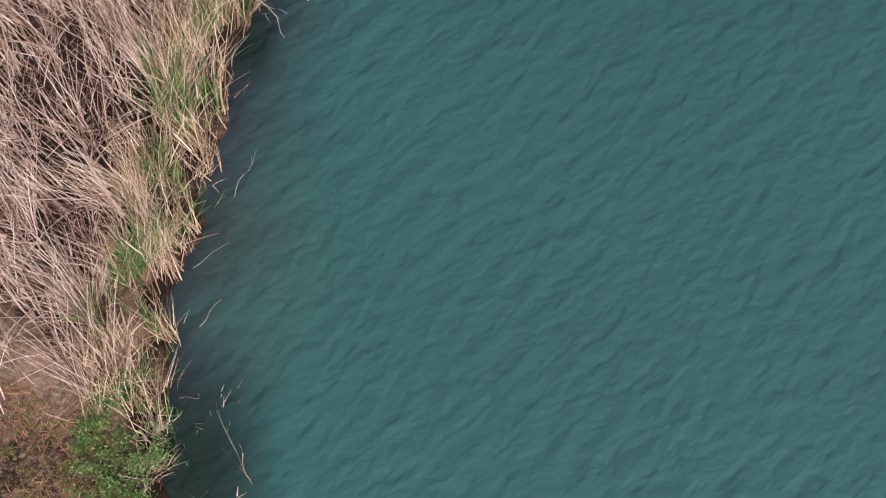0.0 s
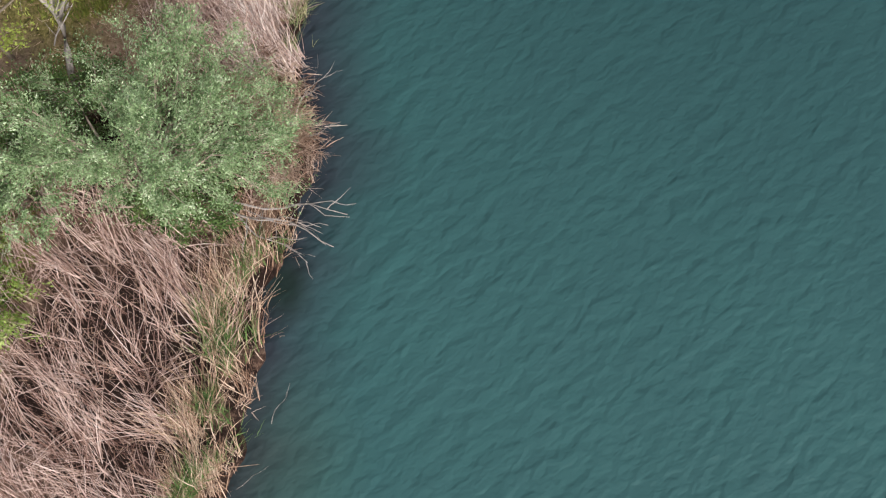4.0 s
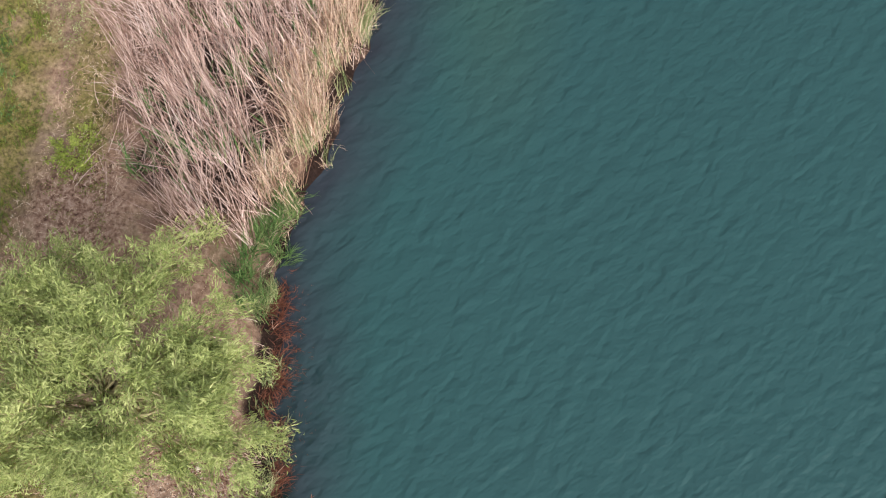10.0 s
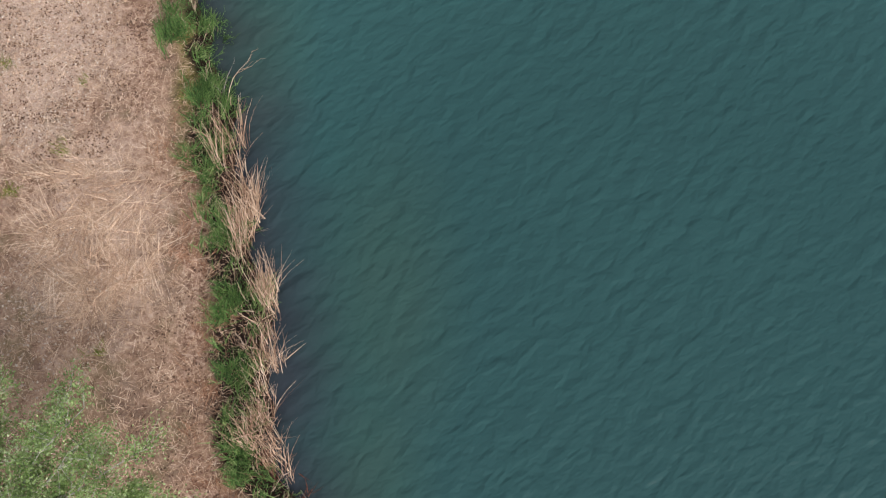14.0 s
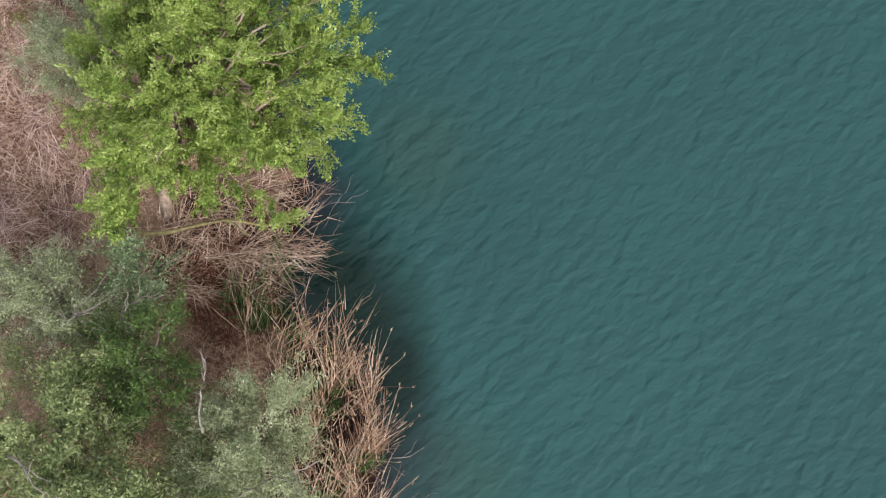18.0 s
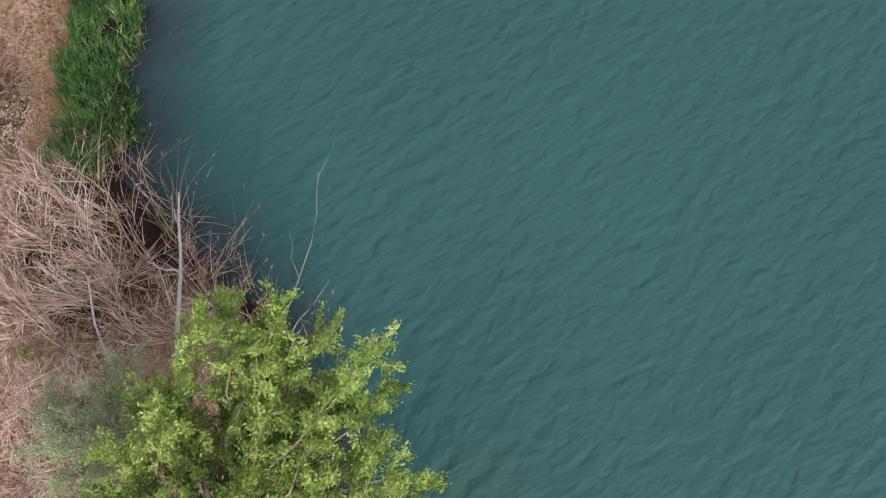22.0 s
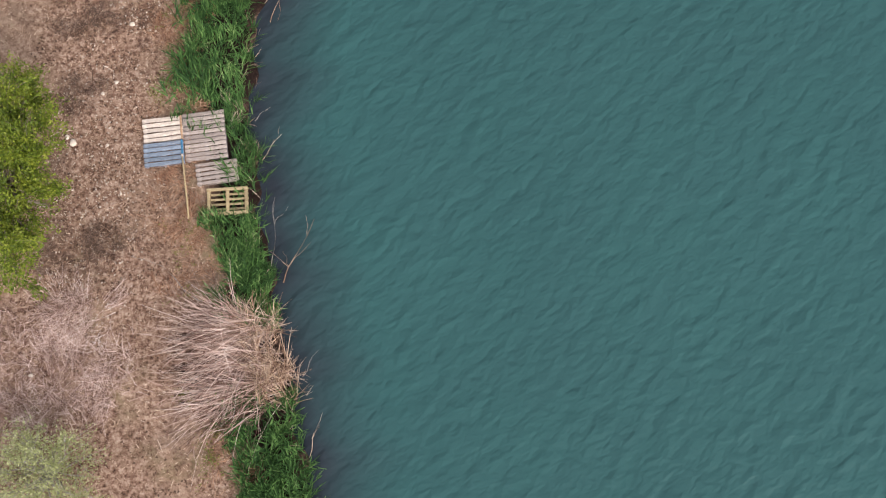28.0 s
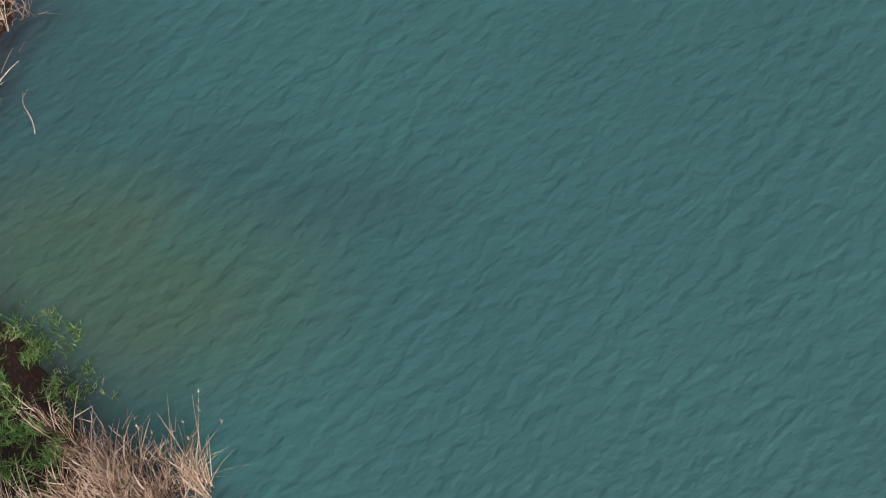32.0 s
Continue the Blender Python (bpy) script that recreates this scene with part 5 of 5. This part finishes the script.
def grass_tuft(x, y, r, seed):
    P = inside(46, x, y, r, r * 0.8, np.random.default_rng(seed))
    return reed_stand(P, 90, 100, 0.22, 0.45, M_GRASS, "small dark green grass tuft on dry ground", "grass_tuft", 1.0, 0.016, 0.8, np.random.default_rng(seed), "grass tuft")


for i, (x, y, r) in enumerate(((-6.0, 43.6, 0.3), (-7.2, 48.7, 0.2), (-7.0, 48.4, 0.14), (-8.1, 47.4, 0.14), (-7.9, 54.6, 0.18), (-8.6, 50.6, 0.16), (-4.2, 38.8, 0.2), (-11.9, 74.1, 0.2), (-12.5, 73.7, 0.16), (-11.3, 73.8, 0.14), (-7.7, 18.2, 0.18), (-6.7, 50.1, 0.15))):
    tagged(grass_tuft(x, y, r, 60 + i), group="grass tufts")


# ---- straw litter and pebbles ----
def on_land(n, y0, y1, d0, d1, thin=None, seed=1):
    return scatter(n, y0, y1, d0, d1, 0, thin, np.random.default_rng(seed))


def lay_litter(n, y0, y1, d0, d1, seed, lo=0.04, hi=0.2, label="dead straw and stalk bits strewn over the bank"):
    rng = np.random.default_rng(seed + 1000)
    P = on_land(n, y0, y1, d0, d1, None, seed)
    P[:, 2] += 0.012
    k = len(P)
    return stuff("straw_litter", blades(P, rng.uniform(0, 6.283, k), rng.uniform(lo, hi, k) * np.where(rng.random(k) < 0.2, 1.8, 1.0), np.clip(rng.normal(0.96, 0.05, k), 0.7, 1), rng.uniform(0.006, 0.013, k), 0.1, 1, 0.6, rng), M_LITTER, label, "straw")


lay_litter(6000, 1.5, 26, 0.6, 7.5, 71)
lay_litter(8000, 13, 24, 1.2, 5.0, 75, 0.03, 0.12)
lay_litter(2600, 24.8, 31.5, 4.2, 6.6, 76, 0.03, 0.12)
lay_litter(34000, 33, 58, 0.5, 6.5, 72)
lay_litter(26000, 58, 80, 1.2, 7.0, 73)
lay_litter(8000, 79, 100, 0.9, 6.5, 74, 0.03, 0.11)


M_DEADLEAF = blade_mat("dead_leaves", [(0.0, (0.048, 0.026, 0.018)), (0.5, (0.136, 0.072, 0.047)), (0.85, (0.266, 0.159, 0.106)), (1.0, (0.468, 0.342, 0.252))])


def dead_leaves(n, cx, cy, rx, ry, seed):
    rng = np.random.default_rng(seed)
    P = inside(n, cx, cy, rx, ry, rng, 0.55)
    P = P[rng.random(len(P)) < np.clip(0.4 + 1.1 * wob(P[:, 0], P[:, 1], 2.1, 1) + 0.8 * wob(P[:, 0], P[:, 1], 5.2, 3), 0.05, 1)]
    P[:, 2] += 0.014
    V, F = leaf_cloud(P, 0.065, rng, 3.0, 0.6)
    return stuff("dead_leaf_litter", (V, F), M_DEADLEAF, "brown dead leaves and crumbs on the bare bank", "dead leaves")


for i, q in enumerate(((9000, -15.4, 91.5, 2.2, 5.0), (3000, -15.6, 96.0, 1.6, 2.4), (2600, -14.0, 84.0, 2.0, 3.2), (2500, -14.0, 80.5, 2.4, 2.0), (3000, -4.9, 37.6, 2.2, 2.6), (2600, -3.9, 41.5, 1.2, 4.0), (9000, -7.1, 53.0, 2.0, 5.6), (2600, -4.9, 20.0, 1.6, 2.4), (3400, -11.6, 70.5, 2.6, 4.0), (1800, -6.6, 68.0, 1.6, 1.6), (1500, -14.3, 97.0, 1.0, 2.0), (1200, -5.6, -1.6, 2.0, 1.8), (1500, -5.9, 58.2, 1.0, 2.4))):
    dead_leaves(*q, 400 + i)


def pebbles(n, cx, cy, rx, ry, seed, label, lo=0.012, hi=0.045):
    rng = np.random.default_rng(seed)
    P = inside(n, cx, cy, rx, ry, rng, 0.6)
    oct_ = np.array([(1, 0, 0), (0.2, 0.9, 0.1), (-1, 0.1, 0), (-0.1, -0.9, 0), (0.1, 0, 0.75), (0, 0, -0.75)], float)
    tri = np.array([(0, 1, 4), (1, 2, 4), (2, 3, 4), (3, 0, 4), (1, 0, 5), (2, 1, 5), (3, 2, 5), (0, 3, 5)])
    s = (lo + (hi - lo) * rng.random(n) ** 2.2)
    a = rng.uniform(0, 6.283, n)
    V = oct_[None] * rng.uniform(0.7, 1.25, (n, 6, 1)) * s[:, None, None]
    c, si = np.cos(a)[:, None], np.sin(a)[:, None]
    V = np.stack([V[..., 0] * c - V[..., 1] * si * 0.8, V[..., 0] * si + V[..., 1] * c * 0.8, V[..., 2]], -1) + (P + np.stack([0 * s, 0 * s, s * 0.3], 1))[:, None]
    return stuff("gravel", (V.reshape(-1, 3), (tri[None] + 6 * np.arange(n)[:, None, None]).reshape(-1, 3)), M_STONE, label, "gravel")


pebbles(1700, -4.7, 19.9, 1.1, 1.6, 81, "pale gravel on the trampled clearing", 0.008, 0.036)
pebbles(6500, -7.8, 53.5, 1.9, 5.4, 82, "pale gravel on the bare path", 0.01, 0.04)
pebbles(1000, -7.0, 44.6, 1.3, 2.2, 83, "greyish gravel beside the poplar")
pebbles(2000, -15.5, 91.0, 1.6, 3.6, 84, "light gravel and rubble on the bank", 0.01, 0.036)
pebbles(250, -14.3, 79.6, 1.9, 1.2, 85, "small stones in dark mud")
pebbles(300, -5.2, 37.2, 1.5, 1.6, 86, "small stones by the poplar")
pebbles(700, -9.4, 58.2, 1.2, 1.5, 87, "pale gravel near the trees")
pebbles(600, -14.6, 96.4, 1.0, 1.8, 88, "light stones behind the reeds")


def stone(x, y, r, seed, label):
    rng = np.random.default_rng(seed)
    bm = bmesh.new()
    bmesh.ops.create_icosphere(bm, subdivisions=2, radius=r)
    ph = rng.uniform(0, 6, 3)
    for v in bm.verts:
        n_ = v.co.normalized()
        v.co *= 1 + 0.14 * math.sin(4 * n_.x + ph[0]) + 0.12 * math.sin(5 * n_.y + ph[1])
        v.co.z *= 0.6
    for f in bm.faces:
        f.smooth = True
    me = bpy.data.meshes.new("stone")
    bm.to_mesh(me)
    bm.free()
    me.materials.append(M_STONE)
    ob = tagged(new("stone", me), label, "stone", "stones on the bank")
    ob.location = (x, y, gz(x, y) + r * 0.3)
    return ob


for i, (x, y, r) in enumerate(((-16.1, 91.95, 0.09), (-16.25, 92.1, 0.06), (-15.2, 93.5, 0.05), (-15.5, 93.2, 0.045), (-14.9, 90.7, 0.035), (-15.3, 91.9, 0.04), (-4.6, 21.0, 0.05), (-5.1, 19.2, 0.05), (-8.0, 54.9, 0.05), (-7.6, 56.8, 0.05), (-14.9, 95.0, 0.06), (-16.6, 86.5, 0.05))):
    stone(x, y, r, 90 + i, "pale rounded stone lying on the gravel")

# ---- pallets by the point ----
a1 = pallet(-0.72, 37.76, 33.5, 0.90, 0.98, 7, "dark weathered pallet half covered by a plywood sheet", (M_W_DARK, M_W_DARK), 101, 0.4)
a2 = pallet(-0.25, 36.06, 80, 0.86, 1.84, 15, "long dark weathered pallet with boards laid on it", (M_W_DARK, M_W_DARK), 102, 0.42)


def sheet(x, y, z, sx, sy, turn, mat, label, seed, name="plywood_sheet"):
    """A thin board with slightly chipped, warped edges."""
    rng = np.random.default_rng(seed)
    bm = bmesh.new()
    nx, ny = 10, 7
    top = [[bm.verts.new((sx * (i / nx - 0.5), sy * (j / ny - 0.5), 0.009 + 0.006 * math.sin(3 * i / nx + seed) * math.sin(2.5 * j / ny))) for i in range(nx + 1)] for j in range(ny + 1)]
    for j in (0, ny):
        for i in range(nx + 1):
            top[j][i].co.y += rng.normal(0, 0.006)
    for i in (0, nx):
        for j in range(ny + 1):
            top[j][i].co.x += rng.normal(0, 0.006)
    for j in range(ny):
        for i in range(nx):
            bm.faces.new((top[j][i], top[j][i + 1], top[j + 1][i + 1], top[j + 1][i]))
    r = bmesh.ops.extrude_face_region(bm, geom=bm.faces[:])
    for v in r["geom"]:
        if isinstance(v, bmesh.types.BMVert):
            v.co.z -= 0.018
    bmesh.ops.recalc_face_normals(bm, faces=bm.faces[:])
    me = bpy.data.meshes.new(name)
    bm.to_mesh(me)
    bm.free()
    me.materials.append(mat)
    ob = tagged(new(name, me), label, "board")
    ob.matrix_basis = pose(x, y, z, 0, 0, turn)
    return ob


sheet(-0.845, 37.715, gz(-0.72, 37.76) + 0.146, 0.97, 0.58, -63, M_W_PLY, "cream plywood sheet lying on a dark pallet", 1)
sheet(-0.40, 36.08, gz(-0.22, 36.05) + 0.146, 0.95, 0.64, -6, M_W_PLY, "stained pale plywood sheet on the long pallet", 2)
sheet(0.36, 35.98, gz(-0.22, 36.05) + 0.168, 0.46, 0.76, -9, M_W_TAN, "tan fibreboard sheet with worn corners on the long pallet", 3, "fibreboard_sheet")

# ---- pallet landing further on ----
pallet(-14.00, 92.28, 6.8, 0.95, 0.62, 5, "cream painted pallet with rusty end strip", (M_W_CREAM, M_W_GREY), 103, 0.22, edge=M_W_RUST)
pallet(-13.93, 91.66, 6.8, 0.95, 0.60, 5, "faded blue painted pallet", (M_W_BLUE, M_W_DARK), 104, 0.2, edge=M_W_BLUE_EDGE)
pallet(-13.00, 92.12, 7.5, 1.0, 1.22, 11, "weathered grey pallet with close boards, grass poking through", (M_W_GREY, M_W_DARK), 105, 0.19)
pallet(-12.68, 91.22, 8.5, 0.98, 0.56, 5, "weathered grey pallet half hidden in green reeds", (M_W_GREY, M_W_GREY), 106, 0.28)


def open_pallet(x, y, turn, w, h, label):
    root = tagged(new("pallet"), label, "pallet", "pallets on the bank")
    root.matrix_basis = pose(x, y, gz(x, y) + 0.12, 0, 0, turn)
    for i in range(6):
        board("bottom_board", root, M_W_RAW, w, 0.055, 0.02, 0, -h / 2 + 0.03 + (h - 0.06) * i / 5, 0.02)
    for i in range(3):
        board("stringer", root, M_W_RAW, 0.07, h, 0.07, -w / 2 + 0.04 + (w - 0.08) * i / 2, 0, 0.07)
    for i in (0, 1):
        board("end_board", root, M_W_RAW, w, 0.07, 0.018, 0, (-1) ** i * (h / 2 - 0.04), 0.115)
    return root


open_pallet(-12.39, 90.5, 3.0, 0.96, 0.66, "open raw-wood pallet lying upside down in the reeds")
pole = tagged(new("wooden_pole"), "thin pale wooden pole leaning on the blue pallet", "pole")
pole.location = (-13.30, 90.08, gz(-13.3, 90.08) + 0.03)
part("shaft", tube([Vector((0, 0, 0)), Vector((-0.05, 0.5, 0.06)), Vector((-0.11, 1.0, 0.12)), Vector((-0.17, 1.5, 0.17))], (0.022, 0.021, 0.02, 0.02), 8), M_W_RAW, pole)
part("cap", tube([Vector((-0.168, 1.49, 0.169)), Vector((-0.175, 1.55, 0.175))], (0.03, 0.028), 8), M_W_CREAM, pole, "white end cap")

# ---- plank, litter, sticks ----
pl = tagged(new("plank"), "grey weathered plank lying on gravel", "plank")
pl.matrix_basis = pose(-5.95, 19.95, gz(-5.95, 19.95) + 0.03, 0, 0, 90)
board("board", pl, M_W_GREY, 1.25, 0.11, 0.04, 0, 0, 0)
board("board", pl, M_W_GREY, 1.15, 0.07, 0.035, -0.03, 0.10, -0.002)


def scrap(x, y, s, seed, label):
    rng = np.random.default_rng(seed)
    bm = bmesh.new()
    bmesh.ops.create_grid(bm, x_segments=5, y_segments=5, size=s)
    for v in bm.verts:
        v.co.z = abs(rng.normal(0, s * 0.3)) + 0.01
        v.co.x += rng.normal(0, s * 0.12)
    r = bmesh.ops.extrude_face_region(bm, geom=bm.faces[:])
    for v in r["geom"]:
        if isinstance(v, bmesh.types.BMVert):
            v.co.z -= 0.006
    m, nt, b = material("white_plastic", 0.4, 0.5)
    n = noise_tex(nt, 12)
    nt.links.new(ramp(nt, n, [(0.3, (0.55, 0.55, 0.56)), (0.7, (0.82, 0.82, 0.80))]), b.inputs["Base Color"])
    me = bpy.data.meshes.new("plastic_scrap")
    bm.to_mesh(me)
    bm.free()
    me.materials.append(m)
    ob = tagged(new("plastic_scrap", me), label, "litter")
    ob.location = (x, y, gz(x, y))


scrap(-2.6, 39.55, 0.065, 5, "crumpled white plastic scrap on the grass")
scrap(-8.77, 58.45, 0.04, 6, "crumpled pale plastic scrap on the path")

DB = dead_branch
for i, (a, b, r, f) in enumerate((
        ((-4.1, 8.6, 0.9), (-1.6, 7.75, 0.35), 0.035, 5), ((-4.0, 8.7, 0.95), (-1.3, 8.5, 0.4), 0.03, 4), ((-3.9, 8.5, 0.8), (-2.2, 7.4, 0.25), 0.025, 4), ((-3.8, 8.6, 0.7), (-1.9, 8.1, 0.2), 0.02, 4),
        ((-2.7, 10.6, 0.5), (-1.7, 12.2, 0.5), 0.012, 3), ((-2.6, 10.2, 0.5), (-1.6, 10.7, 0.4), 0.012, 3), ((-2.7, 11.2, 0.5), (-1.9, 11.6, 0.5), 0.010, 2))):
    tagged(DB("dead_branch", a, b, r, 200 + i, "bare silver-grey dead branch reaching over the water", None, f), group="dead branches over the water")
for i, (a, b, r, f) in enumerate((
        ((-2.9, 3.8, 0.1), (-2.5, 4.7, 0.25), 0.008, 1), ((-3.4, 1.3, 0.1), (-3.0, 1.8, 0.2), 0.008, 0), ((-3.6, 2.4, 0.1), (-2.9, 2.9, 0.2), 0.007, 0), ((-3.7, 0.0, 0.05), (-3.3, 0.0, 0.1), 0.01, 0),
        ((-2.5, -1.2, 0.0), (-2.9, -0.2, 0.3), 0.008, 2), ((-2.3, -1.5, 0.0), (-2.5, -0.8, 0.25), 0.007, 2),
        ((-2.4, 16.3, 0.02), (-1.7, 16.6, 0.06), 0.016, 1), ((-1.9, 17.0, 0.02), (-1.7, 16.8, 0.06), 0.02, 0), ((-2.2, 17.9, 0.1), (-1.9, 18.1, 0.1), 0.012, 1),
        ((0.2, 39.0, 0.03), (0.7, 39.5, 0.15), 0.010, 2), ((-1.3, 40.6, 0.05), (-0.3, 39.4, 0.05), 0.010, 2), ((2.2, 35.9, 0.02), (2.5, 36.1, 0.05), 0.02, 1), ((2.3, 35.5, 0.02), (2.35, 35.8, 0.04), 0.012, 0),
        ((-3.5, 49.3, 0.1), (-2.7, 50.9, 0.35), 0.014, 3), ((-3.4, 49.6, 0.1), (-3.1, 50.8, 0.4), 0.010, 3), ((-4.1, 54.5, 0.02), (-4.0, 54.7, 0.05), 0.012, 0),
        ((-2.9, 63.4, 0.3), (-1.6, 63.9, 0.25), 0.014, 2), ((-2.8, 62.2, 0.3), (-1.7, 62.9, 0.2), 0.012, 2), ((-3.0, 61.0, 0.2), (-1.9, 61.5, 0.1), 0.010, 1), ((-4.2, 66.3, 0.1), (-2.9, 67.3, 0.5), 0.012, 2),
        ((-4.7, 66.2, 0.1), (-4.4, 68.1, 0.7), 0.010, 1), ((-5.2, 68.3, 0.2), (-3.7, 68.9, 0.15), 0.012, 3), ((-5.1, 69.3, 0.2), (-3.4, 69.7, 0.1), 0.012, 3),
        ((-10.7, 80.8, 0.05), (-10.0, 81.2, 0.2), 0.008, 1), ((-10.5, 78.9, 0.05), (-9.8, 79.5, 0.25), 0.009, 2), ((-10.4, 84.6, 0.05), (-10.1, 85.6, 0.25), 0.008, 1), ((-10.6, 86.4, 0.05), (-10.2, 87.0, 0.3), 0.008, 1),
        ((-11.1, 88.6, 0.02), (-10.4, 90.1, 0.1), 0.013, 4), ((-11.4, 89.0, 0.02), (-11.3, 90.6, 0.3), 0.010, 2), ((-11.7, 91.6, 0.02), (-11.2, 92.2, 0.2), 0.008, 2), ((-11.9, 92.6, 0.05), (-11.5, 92.9, 0.2), 0.008, 1),
        ((-11.6, 95.2, 0.05), (-11.1, 96.4, 0.3), 0.009, 2), ((-11.4, 97.8, 0.02), (-11.35, 98.2, 0.1), 0.010, 0), ((-16.9, 109.2, 0.02), (-17.2, 110.2, 0.2), 0.010, 2))):
    tagged(DB("dead_stalk", a, b, r, 240 + i, "thin dead stalk sticking out of the shallows", M_STRAW_STALK if i % 2 else None, f, "stalk"), group="stalks in the shallows")
DB("dead_branch", (-6.36, 74.2, -0.1), (-5.6, 78.4, 0.5), 0.018, 300, "long bare branch rising from the water", None, 2, fork_len=0.35)
DB("dead_branch", (-6.3, 74.5, -0.1), (-5.3, 75.9, 0.3), 0.022, 301, "pale forked branch standing in the water", None, 1)
DB("dead_sapling", (-8.5, 73.6, 0.4), (-8.1, 77.4, 2.4), 0.062, 302, "bare pale dead sapling leaning over dry reeds", M_BARK_LILAC, 2, "dead tree", 0.2, 0.02)
DB("dead_sapling", (-9.9, 73.6, 0.4), (-10.0, 75.7, 2.0), 0.042, 303, "thin bare grey dead sapling", M_BARK_LILAC, 2, "dead tree", 0.25, 0.025)
DB("dead_sapling", (-7.9, 75.4, 0.3), (-7.2, 76.8, 1.4), 0.018, 304, "slim dead stem beside the inlet", None, 2, "dead tree", 0.3)
DB("fallen_trunk", (-8.5, 68.7, 0.75), (-5.1, 68.95, 0.7), 0.075, 305, "mossy yellow-brown leaning trunk under the green tree", M_MOSSY, 2, "log", 0.25)
DB("dead_branch", (-9.0, 62.4, 4.6), (-7.1, 62.6, 4.7), 0.03, 306, "bare branch showing through the pale tree", None, 3, fork_len=0.3)
DB("dead_branch", (-5.8, 62.7, 3.2), (-3.6, 63.8, 2.7), 0.03, 307, "bare branch lying over the grey-green bush", None, 3, fork_len=0.3)
DB("dead_branch", (-5.85, 64.3, 3.0), (-5.9, 65.9, 3.4), 0.03, 308, "forked bare branch above the bush", None, 3, fork_len=0.4)
DB("dead_branch", (-8.9, 63.9, 4.2), (-7.6, 63.2, 4.6), 0.03, 309, "grey dead fork in the crown", None, 4, fork_len=0.4)
DB("dead_branch", (-8.4, 66.7, 2.0), (-6.9, 67.0, 2.0), 0.02, 310, "pale bare branch over reddish ground", None, 3, fork_len=0.3)
DB("dead_branch", (-5.6, 8.3, 1.9), (-7.6, 8.6, 1.7), 0.02, 311, "brown bare branch in the silvery bush", M_BARK_TAN, 4, fork_len=0.35)
DB("dead_branch", (-7.6, 11.9, 1.9), (-6.7, 12.3, 3.0), 0.018, 312, "grey side branch of the bare trunk", None, 4, fork_len=0.35)
DB("stick", (-12.1, 87.9, 0.45), (-14.6, 89.2, 0.5), 0.012, 313, "thin stick lying on the straw", None, 0, "stick")
dead_branch("dead_branch", (-9.9, 65.9, 2.0), (-8.3, 66.6, 3.0), 0.022, 501, "bleached dead branch with many fine twigs above the bushes", M_DEAD, 14, fork_len=0.7)
dead_branch("dead_branch", (-8.4, 66.2, 2.0), (-7.3, 66.9, 2.9), 0.018, 502, "bleached dead branch with many fine twigs above the bushes", M_DEAD, 12, fork_len=0.6)
